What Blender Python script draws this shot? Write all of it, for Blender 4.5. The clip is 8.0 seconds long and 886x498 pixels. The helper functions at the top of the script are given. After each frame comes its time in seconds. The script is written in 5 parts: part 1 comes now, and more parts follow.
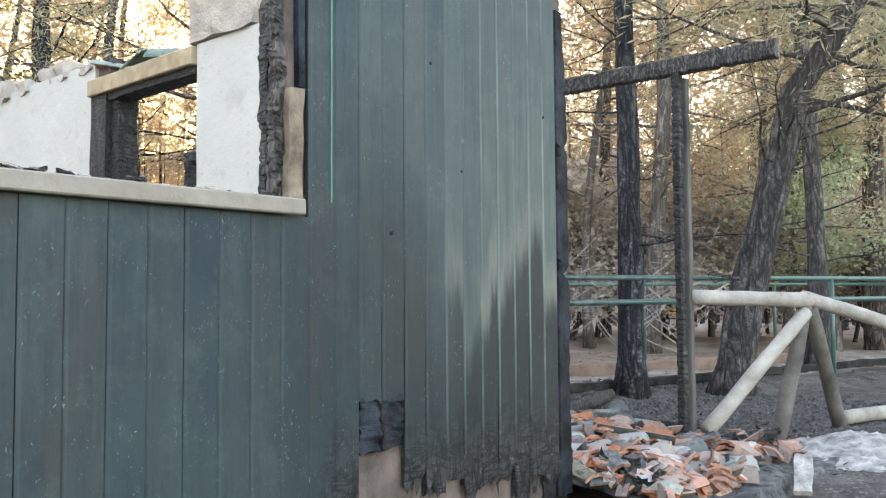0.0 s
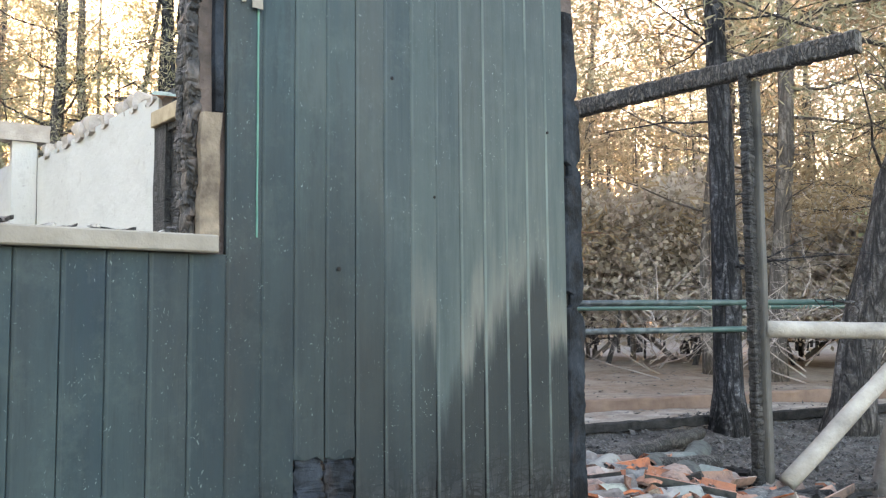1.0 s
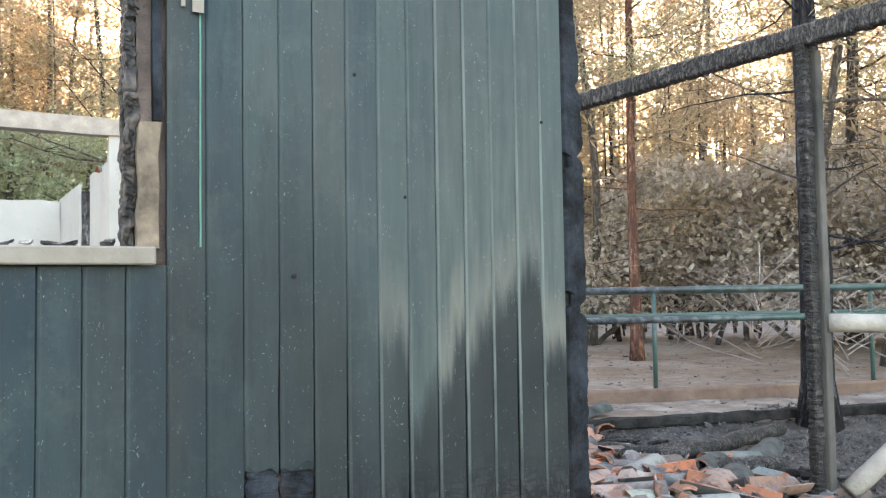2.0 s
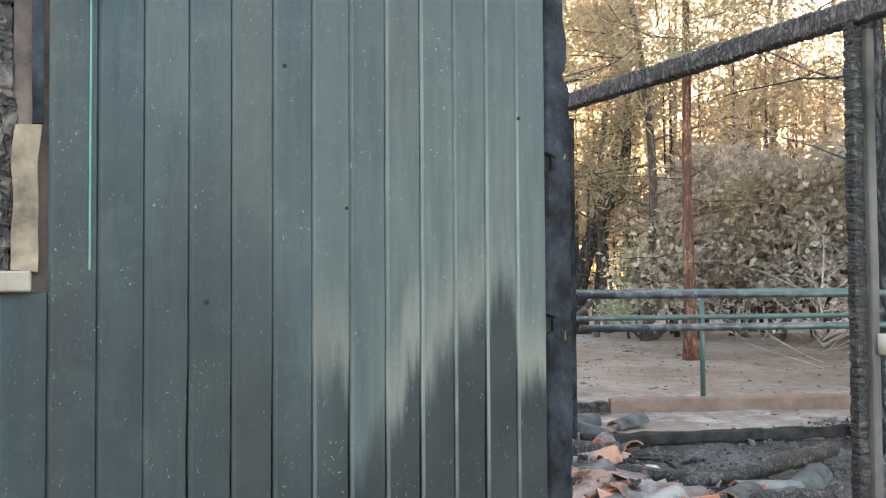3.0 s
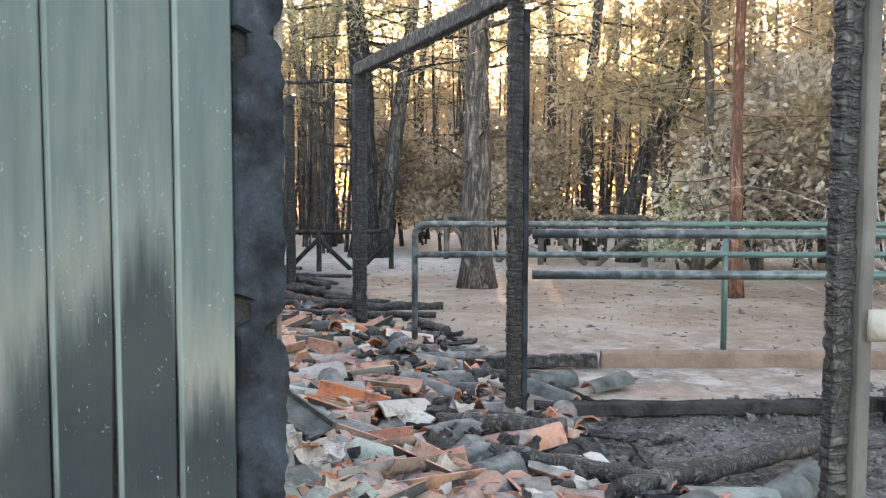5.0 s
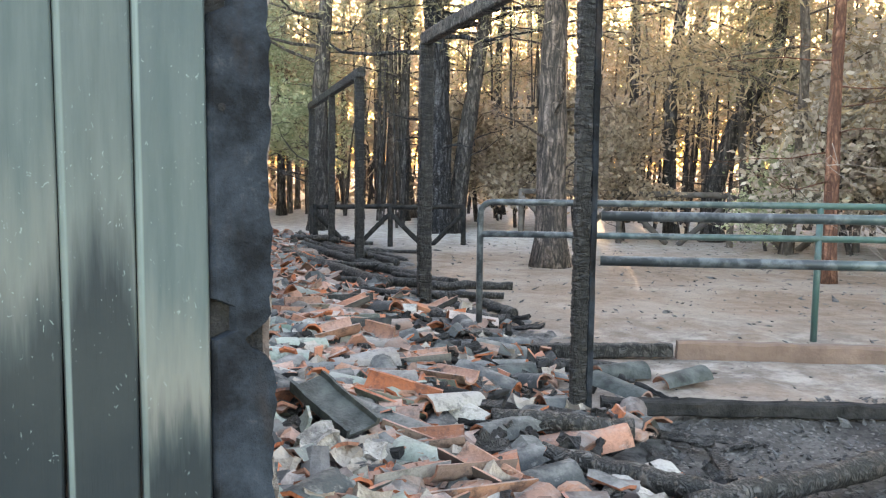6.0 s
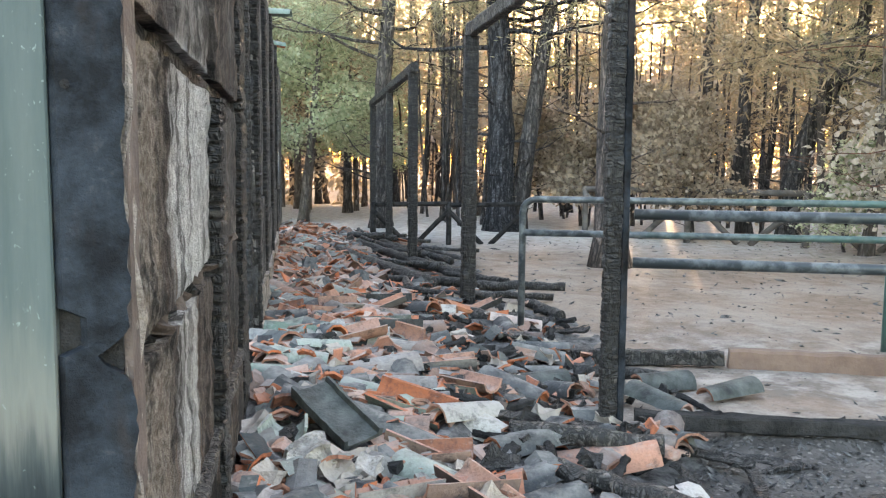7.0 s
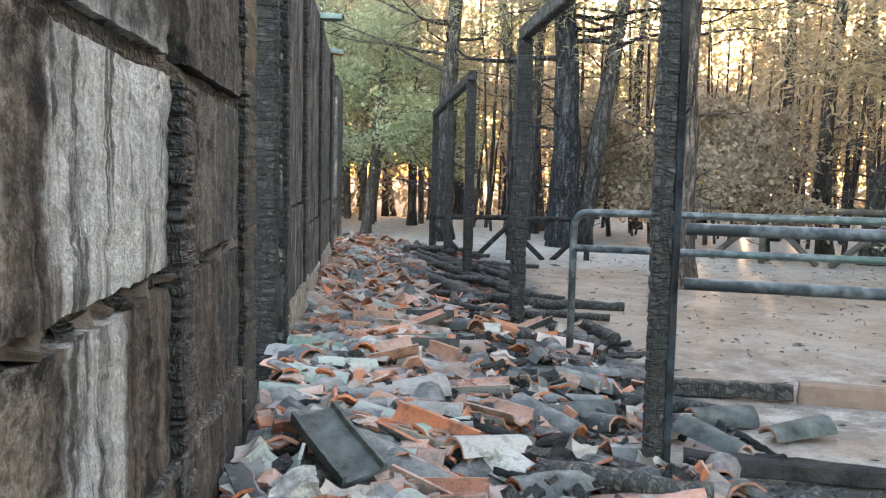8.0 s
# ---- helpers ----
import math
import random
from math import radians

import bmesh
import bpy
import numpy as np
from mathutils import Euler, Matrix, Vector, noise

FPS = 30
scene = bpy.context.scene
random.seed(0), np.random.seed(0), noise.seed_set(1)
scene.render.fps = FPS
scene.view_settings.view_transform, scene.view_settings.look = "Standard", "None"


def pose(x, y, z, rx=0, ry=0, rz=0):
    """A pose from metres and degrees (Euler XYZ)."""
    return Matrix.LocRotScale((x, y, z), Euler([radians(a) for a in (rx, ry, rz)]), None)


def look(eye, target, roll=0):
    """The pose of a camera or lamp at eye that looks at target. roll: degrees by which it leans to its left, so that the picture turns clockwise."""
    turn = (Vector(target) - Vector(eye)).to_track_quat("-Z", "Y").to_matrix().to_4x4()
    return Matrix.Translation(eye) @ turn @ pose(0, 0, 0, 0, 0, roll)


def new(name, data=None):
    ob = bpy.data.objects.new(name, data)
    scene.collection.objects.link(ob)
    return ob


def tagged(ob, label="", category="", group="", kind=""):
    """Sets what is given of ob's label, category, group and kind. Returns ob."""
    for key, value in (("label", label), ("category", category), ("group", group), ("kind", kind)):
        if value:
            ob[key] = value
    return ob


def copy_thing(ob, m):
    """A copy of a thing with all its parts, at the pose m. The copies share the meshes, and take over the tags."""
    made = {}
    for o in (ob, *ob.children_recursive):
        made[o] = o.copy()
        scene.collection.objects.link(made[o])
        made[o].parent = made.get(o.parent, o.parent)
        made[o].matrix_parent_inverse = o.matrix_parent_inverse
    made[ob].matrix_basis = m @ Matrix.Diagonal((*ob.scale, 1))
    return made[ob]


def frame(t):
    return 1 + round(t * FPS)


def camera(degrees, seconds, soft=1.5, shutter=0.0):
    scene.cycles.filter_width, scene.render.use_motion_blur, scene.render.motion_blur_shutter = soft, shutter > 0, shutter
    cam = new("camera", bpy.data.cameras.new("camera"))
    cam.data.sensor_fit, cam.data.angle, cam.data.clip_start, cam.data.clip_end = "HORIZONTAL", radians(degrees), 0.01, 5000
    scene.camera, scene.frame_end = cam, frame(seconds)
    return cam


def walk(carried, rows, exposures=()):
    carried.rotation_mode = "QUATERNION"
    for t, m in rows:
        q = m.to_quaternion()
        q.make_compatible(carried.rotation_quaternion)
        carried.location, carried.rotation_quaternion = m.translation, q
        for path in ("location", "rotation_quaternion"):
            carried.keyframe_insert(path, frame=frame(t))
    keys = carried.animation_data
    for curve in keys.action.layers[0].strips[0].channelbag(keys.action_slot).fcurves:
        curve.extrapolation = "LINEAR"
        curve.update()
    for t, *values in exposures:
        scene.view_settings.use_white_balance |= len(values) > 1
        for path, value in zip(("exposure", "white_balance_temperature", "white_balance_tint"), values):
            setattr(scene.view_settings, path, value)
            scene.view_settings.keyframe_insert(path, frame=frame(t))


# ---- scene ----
cam = camera(55.9, 8.0, soft=1.25)
PATH = [
    (0, (-3.441, -2.14, 1.046), (-1.921, -0.845, 1.152), -0.4),
    (0.5, (-3.113, -2.353, 1.122), (-1.732, -0.913, 1.259), -0.4),
    (1, (-2.721, -2.337, 1.126), (-1.443, -0.806, 1.276), -0.5),
    (1.5, (-2.457, -2.387, 1.161), (-1.291, -0.767, 1.289), -0.8),
    (2, (-2.199, -2.546, 1.222), (-1.165, -0.837, 1.317), -0.9),
    (2.2, (-2.103, -2.551, 1.241), (-1.126, -0.808, 1.336), -1.2),
    (3.3, (-1.44, -2.276, 1.358), (-0.564, -0.478, 1.39), 0.0),
    (3.5, (-1.268, -2.241, 1.357), (-0.405, -0.437, 1.362), 0.1),
    (4, (-0.902, -2.098, 1.336), (-0.055, -0.287, 1.264), -0.2),
    (4.2, (-0.762, -1.983, 1.341), (0.065, -0.164, 1.248), -0.2),
    (5.3, (-0.219, -1.655, 1.437), (0.439, 0.228, 1.288), 0.3),
    (5.5, (-0.194, -1.572, 1.441), (0.432, 0.32, 1.278), 0.4),
    (6, (-0.089, -1.456, 1.436), (0.436, 0.463, 1.238), 0.6),
    (6.5, (0.136, -1.419, 1.423), (0.548, 0.527, 1.212), 0.8),
    (7, (0.244, -1.277, 1.423), (0.593, 0.682, 1.218), 0.5),
    (7.5, (0.353, -1.059, 1.417), (0.648, 0.91, 1.224), 0.6),
    (8, (0.508, -0.924, 1.384), (0.687, 1.061, 1.211), 1.3),
]
walk(cam, [(t, look(eye, target, roll)) for t, eye, target, roll in PATH], [(0.0, 4.46, 7000, 25), (4.0, 4.74, 7300, 25), (8.0, 4.84, 7000, 20)])

# ---- light: late sun low behind the wood, open sky above ----
SUN_AZ, SUN_EL = radians(66), radians(4.2)
world = bpy.data.worlds.new("sky")
scene.world = world
world.use_nodes = True
wn = world.node_tree.nodes
sky = wn.new("ShaderNodeTexSky")
sky.sky_type, sky.sun_disc = "NISHITA", False
sky.sun_elevation, sky.sun_rotation = SUN_EL, radians(90) - SUN_AZ
sky.air_density, sky.dust_density, sky.ozone_density = 1.0, 3.0, 1.0
world.node_tree.links.new(sky.outputs[0], wn["Background"].inputs[0])
wn["Background"].inputs[1].default_value = 0.15
sun = new("sun", bpy.data.lights.new("sun", "SUN"))
sun.data.energy, sun.data.angle, sun.data.color = 1.8, radians(0.6), (1.0, 0.72, 0.42)
sun.matrix_world = look((0, 0, 30), (-math.cos(SUN_AZ) * 30, -math.sin(SUN_AZ) * 30, 30 - 30 * math.tan(SUN_EL)))


# ---- materials ----
class Mat:
    """A node material in the making: a principled surface and a few short ways to feed it."""

    def __init__(self, name, rough=0.8, metal=0.0, spec=0.5):
        self.m = bpy.data.materials.new(name)
        self.m.use_nodes = True
        self.t = self.m.node_tree
        self.b = self.t.nodes["Principled BSDF"]
        self.b.inputs["Roughness"].default_value = rough
        self.b.inputs["Metallic"].default_value = metal
        self.b.inputs["Specular IOR Level"].default_value = spec
        self.co = self.t.nodes.new("ShaderNodeTexCoord").outputs["Object"]
        self.geo = self.t.nodes.new("ShaderNodeNewGeometry")

    def put(self, a, b):
        self.t.links.new(a, b)

    def space(self, scale=(1, 1, 1), where="world", spin=(0, 0, 0)):
        n = self.t.nodes.new("ShaderNodeMapping")
        n.inputs["Scale"].default_value = scale
        n.inputs["Rotation"].default_value = spin
        self.put(self.geo.outputs["Position"] if where == "world" else self.co, n.inputs[0])
        return n.outputs[0]

    def noise(self, scale, detail=4, rough=0.6, v=None, warp=0.0):
        n = self.t.nodes.new("ShaderNodeTexNoise")
        n.inputs["Scale"].default_value, n.inputs["Detail"].default_value = scale, detail
        n.inputs["Roughness"].default_value, n.inputs["Distortion"].default_value = rough, warp
        self.put(v if v is not None else self.geo.outputs["Position"], n.inputs["Vector"])
        return n.outputs["Fac"]

    def ridge(self, scale, v, width):
        """0 along crooked thin lines, 1 between them."""
        n = self.noise(scale, 3, 0.55, v, 0.6)
        return self.ramp(self.math("ABSOLUTE", self.math("SUBTRACT", n, 0.5)), (0.0, 0.0), (width, 1.0))

    def cells(self, scale, v=None, feature="DISTANCE_TO_EDGE", out="Distance"):
        n = self.t.nodes.new("ShaderNodeTexVoronoi")
        n.feature = feature
        n.inputs["Scale"].default_value = scale
        self.put(v if v is not None else self.geo.outputs["Position"], n.inputs["Vector"])
        return n.outputs[out]

    def warped(self, v, scale, depth):
        n = self.t.nodes.new("ShaderNodeTexNoise")
        n.inputs["Scale"].default_value, n.inputs["Detail"].default_value = scale, 3
        self.put(v, n.inputs["Vector"])
        k = self.t.nodes.new("ShaderNodeVectorMath")
        k.operation = "MULTIPLY_ADD"
        self.put(n.outputs["Color"], k.inputs[0])
        k.inputs[1].default_value = (depth * 2, depth * 2, depth * 2)
        self.put(v, k.inputs[2])
        return k.outputs[0]

    def ramp(self, fac, *stops):
        n = self.t.nodes.new("ShaderNodeValToRGB")
        while len(n.color_ramp.elements) < len(stops):
            n.color_ramp.elements.new(0.5)
        for e, (p, c) in zip(n.color_ramp.elements, stops):
            e.position = p
            e.color = (*c, 1) if isinstance(c, tuple) else (c, c, c, 1)
        self.put(fac, n.inputs[0])
        return n.outputs[0]

    def mix(self, fac, a, b, how="MIX"):
        n = self.t.nodes.new("ShaderNodeMix")
        n.data_type, n.blend_type = "RGBA", how
        for s, val in ((n.inputs[0], fac), (n.inputs[6], a), (n.inputs[7], b)):
            if isinstance(val, tuple):
                s.default_value = (*val, 1)
            elif isinstance(val, (int, float)):
                s.default_value = val
            else:
                self.put(val, s)
        return n.outputs[2]

    def math(self, op, a, b=0.0):
        n = self.t.nodes.new("ShaderNodeMath")
        n.operation = op
        for s, val in zip(n.inputs, (a, b)):
            if isinstance(val, (int, float)):
                s.default_value = val
            else:
                self.put(val, s)
        return n.outputs[0]

    def axis(self, i, v=None):
        n = self.t.nodes.new("ShaderNodeSeparateXYZ")
        self.put(v if v is not None else self.geo.outputs["Position"], n.inputs[0])
        return n.outputs[i]

    def chance(self):
        return self.t.nodes.new("ShaderNodeObjectInfo").outputs["Random"]

    def island(self):
        return self.geo.outputs["Random Per Island"]

    def color(self, c):
        if isinstance(c, tuple):
            self.b.inputs["Base Color"].default_value = (*c, 1)
        else:
            self.put(c, self.b.inputs["Base Color"])
        return self

    def rough(self, f):
        self.put(f, self.b.inputs["Roughness"])
        return self

    def bump(self, f, depth=0.01, strength=1.0):
        n = self.t.nodes.new("ShaderNodeBump")
        n.inputs["Strength"].default_value, n.inputs["Distance"].default_value = strength, depth
        self.put(f, n.inputs["Height"])
        if self.b.inputs["Normal"].is_linked:
            self.put(self.b.inputs["Normal"].links[0].from_socket, n.inputs["Normal"])
        self.put(n.outputs[0], self.b.inputs["Normal"])
        return self


def mat_green_paint():
    m = Mat("green_painted_wood", 0.5, spec=0.22)
    big = m.noise(1.3, 3, 0.5)
    streak = m.noise(3.0, 5, 0.6, m.space((9, 9, 0.7)))
    grain = m.noise(5.0, 4, 0.6, m.space((30, 30, 1.6)))
    chance = m.chance()
    x, z = m.axis(0), m.axis(2)
    tone = m.mix(chance, (0.015, 0.035, 0.047), (0.050, 0.078, 0.082))
    tone = m.mix(m.math("MULTIPLY", m.ramp(m.math("FRACT", m.math("MULTIPLY", chance, 7.3)), (0.55, 0.0), (0.75, 1.0)), m.ramp(m.noise(1.6, 4, 0.6, m.space((2, 2, 0.8))), (0.42, 0.0), (0.58, 0.75))), tone, (0.046, 0.047, 0.045))
    tone = m.mix(m.ramp(m.noise(2.6, 6, 0.7, m.space((2.4, 2.4, 1.0))), (0.52, 0.0), (0.66, 0.55)), tone, (0.020, 0.038, 0.058))
    tone = m.mix(m.ramp(streak, (0.35, 0.0), (0.7, 0.6)), tone, (0.020, 0.032, 0.041))
    tone = m.mix(m.ramp(big, (0.45, 0.0), (0.7, 0.45)), tone, (0.050, 0.076, 0.075))
    tone = m.mix(m.ramp(m.noise(1.0, 6, 0.7, m.space((26, 26, 5))), (0.50, 0.0), (0.70, 0.5)), tone, (0.016, 0.026, 0.031))
    tone = m.mix(m.ramp(m.noise(7, 7, 0.75), (0.50, 0.0), (0.70, 0.5)), tone, (0.072, 0.098, 0.094))
    # boards near the corner are bleached by the heat in a slanting patch, and sooted below it
    wob = m.math("MULTIPLY", m.math("SUBTRACT", m.noise(2.2, 4, 0.6, m.space((3, 3, 1.0))), 0.5), 0.22)
    across = m.math("MULTIPLY", m.math("SUBTRACT", m.axis(0, m.co), 0.059), 8.47)
    turn = m.math("SUBTRACT", m.math("FRACT", m.math("MULTIPLY", chance, 17.0)), 0.25)
    slip = m.math("ADD", m.math("MULTIPLY", m.math("SUBTRACT", chance, 0.5), 0.17), m.math("MULTIPLY", m.math("MULTIPLY", across, turn), 0.20))
    reach = m.ramp(m.math("ADD", m.math("MULTIPLY", x, 0.7), 1.0),
                   (0.160, 0.88), (0.265, 0.72), (0.335, 0.575), (0.398, 0.49), (0.454, 0.415), (0.519, 0.450), (0.602, 0.495), (0.684, 0.555), (0.767, 0.625), (0.842, 0.645), (0.852, 0.480), (0.93, 0.470))
    finger = m.math("MULTIPLY", m.math("SUBTRACT", m.noise(1.0, 5, 0.65, m.space((20, 20, 1.4))), 0.5), 0.42)
    edge = m.math("ADD", m.math("ADD", m.math("MULTIPLY", reach, 2.0), m.math("ADD", wob, finger)), slip)
    low = m.math("SUBTRACT", edge, z)
    near = m.ramp(m.math("ADD", m.math("ADD", m.math("MULTIPLY", x, 0.5), m.math("MULTIPLY", z, 0.10)), 1.0), (0.48, 0.0), (0.84, 1.0))
    pale = m.math("MULTIPLY", near, m.ramp(m.math("ADD", low, 0.95), (0.0, 0.45), (0.85, 0.9)))
    tone = m.mix(pale, tone, m.mix(m.ramp(streak, (0.35, 0.0), (0.65, 1.0)), (0.056, 0.075, 0.074), (0.092, 0.112, 0.107)))
    tip = m.math("MULTIPLY", m.ramp(m.math("ADD", m.math("MULTIPLY", low, 2.0), 0.6), (0.05, 0.0), (0.48, 1.0), (0.56, 1.0), (0.72, 0.0)), m.math("MULTIPLY", near, m.ramp(chance, (0.45, 0.05), (0.75, 0.7))))
    tone = m.mix(tip, tone, (0.17, 0.165, 0.145))
    sharp = m.ramp(m.math("ADD", m.math("MULTIPLY", low, 4.0), 0.35), (0.0, 0.0), (0.75, 1.0))
    faint = m.ramp(m.math("ADD", m.math("MULTIPLY", low, 1.1), 0.25), (0.0, 0.0), (0.9, 0.9))
    soot = m.mix(m.ramp(m.math("ADD", x, 1.0), (0.04, 0.0), (0.24, 1.0)), faint, sharp)
    far = m.ramp(m.math("ADD", m.math("MULTIPLY", x, 0.4), 1.0), (0.20, 0.25), (0.60, 0.95))
    tone = m.mix(m.math("MULTIPLY", soot, far), tone, m.mix(m.ramp(m.noise(3, 5), (0.4, 0.0), (0.65, 1.0)), (0.014, 0.019, 0.023), (0.025, 0.030, 0.031)))
    # pale flecks where the paint has gone
    spots = None
    for scale, spin, size in ((75, (0.3, 0.5, 0.2), 0.17), (33, (0.9, 0.2, 1.2), 0.085)):
        fleck = m.cells(scale, m.warped(m.space((1, 1, 0.6), spin=spin), 34.0, 0.03), "F1")
        gate = m.noise(11.0 if size > 0.11 else 6.0, 2, 0.5, m.space((1, 1, 1), spin=spin))
        s_ = m.math("MULTIPLY", m.ramp(fleck, (size * 0.4, 1.0), (size, 0.0)), m.ramp(gate, (0.45, 0.0), (0.55, 1.0)))
        spots = s_ if spots is None else m.math("MAXIMUM", spots, s_)
    tone = m.mix(m.math("MULTIPLY", spots, m.ramp(m.noise(5, 3), (0.38, 0.12), (0.66, 0.75))), tone, (0.26, 0.33, 0.32))
    # a highlight painted pale along each board's bevel, and the charred, crackled feet
    side = m.axis(0, m.co)
    bevel_glint = m.math("MULTIPLY", m.ramp(m.math("MULTIPLY", side, 10.0), (0.035, 0.0), (0.05, 1.0), (0.12, 1.0), (0.15, 0.0)), m.ramp(m.noise(1.0, 4, 0.6, m.space((3, 3, 1.3))), (0.40, 0.15), (0.62, 0.85)))
    bevel_glint = m.math("MULTIPLY", bevel_glint, m.ramp(m.math("MULTIPLY", m.math("ADD", x, 2.0), 0.5), (0.45, 0.1), (0.80, 1.0)))
    tone = m.mix(bevel_glint, tone, (0.16, 0.20, 0.19))
    crack = m.math("MULTIPLY", m.ridge(1.0, m.space((9, 9, 26)), 0.07), m.ridge(1.0, m.space((24, 24, 5)), 0.06))
    foot = m.ramp(m.math("ADD", z, m.math("MULTIPLY", m.noise(7, 4), 0.35)), (0.52, 1.0), (0.80, 0.0))
    foot = m.math("MULTIPLY", foot, m.ramp(m.math("ADD", x, 2.0), (0.40, 0.0), (0.50, 1.0)))
    burnt = m.mix(crack, (0.006, 0.006, 0.007), m.mix(m.ramp(m.noise(22, 5, 0.7), (0.58, 0.0), (0.70, 0.8)), (0.036, 0.038, 0.042), (0.17, 0.17, 0.165)))
    tone = m.mix(foot, tone, burnt)
    m.bump(m.math("MULTIPLY", m.math("SUBTRACT", 1.0, crack), foot), 0.008, -0.9)
    m.color(tone)
    m.rough(m.ramp(m.noise(6, 3), (0.3, 0.44), (0.7, 0.64)))
    m.bump(grain, 0.0015).bump(spots, 0.001, -0.6)
    return m.m


def mat_char(name="charred_wood", tone=(0.036, 0.035, 0.035), ash=0.30, size=1.0, flat=(9, 9, 30)):
    """Charcoal split into small blocks by shrinkage cracks."""
    m = Mat(name, 0.6)
    across = m.ridge(1.0 * size, m.space(flat), 0.10)
    along = m.ridge(1.0 * size, m.space((22, 22, 5)), 0.07)
    crack = m.math("MULTIPLY", across, along)
    big = m.noise(2.4, 4)
    c = m.mix(m.ramp(big, (0.40, 0.0), (0.75, ash)), tone, (0.24, 0.225, 0.21))
    c = m.mix(m.ramp(m.noise(5, 3, 0.6, m.space((3, 3, 0.4))), (0.50, 0.0), (0.75, ash)), c, (0.17, 0.12, 0.09))
    c = m.mix(m.ramp(m.noise(26, 5, 0.7), (0.35, 0.0), (0.65, 0.85)), c, (0.022, 0.021, 0.021))
    m.color(m.mix(crack, (0.008, 0.008, 0.008), c))
    m.bump(crack, 0.012, 0.9).bump(m.noise(60, 4), 0.006, 0.7)
    return m.m


def mat_blister():
    """Paint burnt to a dull blue-black skin."""
    m = Mat("blistered_black_paint", 0.66, spec=0.16)
    c = m.mix(m.ramp(m.noise(4, 7, 0.7), (0.44, 0.0), (0.66, 1.0)), (0.004, 0.005, 0.007), (0.034, 0.044, 0.058))
    c = m.mix(m.ramp(m.noise(5, 4, 0.6, m.space((2, 2, 0.7))), (0.56, 0.0), (0.70, 0.7)), c, (0.030, 0.022, 0.019))
    c = m.mix(m.ramp(m.noise(16, 5, 0.7), (0.60, 0.0), (0.72, 0.5)), c, (0.075, 0.07, 0.065))
    m.color(c)
    m.bump(m.noise(45, 5, 0.7), 0.006).bump(m.noise(8, 3), 0.008)
    return m.m


def mat_bark(name, a, b, deep=(0.035, 0.032, 0.030), scorch=0.0):
    """Pine bark: upright furrows round long plates."""
    m = Mat(name, 0.9, spec=0.2)
    furrow = m.ridge(1.0, m.space((11, 11, 2.2)), 0.16)
    cross = m.ridge(1.0, m.space((9, 9, 8)), 0.10)
    plate = m.math("MULTIPLY", furrow, m.ramp(cross, (0.0, 0.45), (1.0, 1.0)))
    fur = m.noise(1.0, 5, 0.65, m.space((34, 34, 9)))
    c = m.mix(m.ramp(m.noise(9, 5, 0.65), (0.3, 0.0), (0.7, 1.0)), a, b)
    c = m.mix(m.math("MULTIPLY", m.chance(), 0.5), c, b)
    c = m.mix(m.math("MULTIPLY", plate, m.ramp(fur, (0.3, 0.35), (0.6, 1.0))), deep, c)
    if scorch:
        up = m.math("ADD", m.axis(2), m.math("MULTIPLY", m.noise(1.2, 3), 2.0))
        burnt = m.mix(m.ramp(m.noise(30, 4, 0.7), (0.5, 0.0), (0.68, 1.0)), (0.060, 0.061, 0.070), (0.25, 0.255, 0.27))
        c = m.mix(m.ramp(m.math("MULTIPLY", up, 0.1), (0.25, scorch), (0.6, 0.0)), c, m.mix(plate, (0.012, 0.012, 0.014), burnt))
    m.color(c)
    m.bump(plate, 0.025, 0.9).bump(fur, 0.012, 0.8)
    return m.m


def mat_leaf(name, *tones):
    m = Mat(name, 0.65, spec=0.3)
    c = m.ramp(m.island(), *[(i / max(1, len(tones) - 1), t) for i, t in enumerate(tones)])
    c = m.mix(m.ramp(m.noise(1.7, 3, 0.6), (0.44, 0.0), (0.64, 0.6)), c, tones[0])
    m.color(m.mix(m.math("MULTIPLY", m.chance(), 0.35), c, tones[0]))
    tr = m.t.nodes.new("ShaderNodeBsdfTranslucent")
    m.put(c, tr.inputs[0])
    mx = m.t.nodes.new("ShaderNodeMixShader")
    mx.inputs[0].default_value = 0.45
    m.put(m.b.outputs[0], mx.inputs[1])
    m.put(tr.outputs[0], mx.inputs[2])
    m.put(mx.outputs[0], m.t.nodes["Material Output"].inputs[0])
    return m.m


def mat_plain(name, a, b, rough=0.8, scale=8.0, relief=0.004, metal=0.0, spec=0.4):
    m = Mat(name, rough, metal, spec)
    m.color(m.mix(m.ramp(m.noise(scale, 5), (0.3, 0.0), (0.7, 1.0)), a, b))
    m.bump(m.noise(scale * 7, 3), relief)
    return m.m


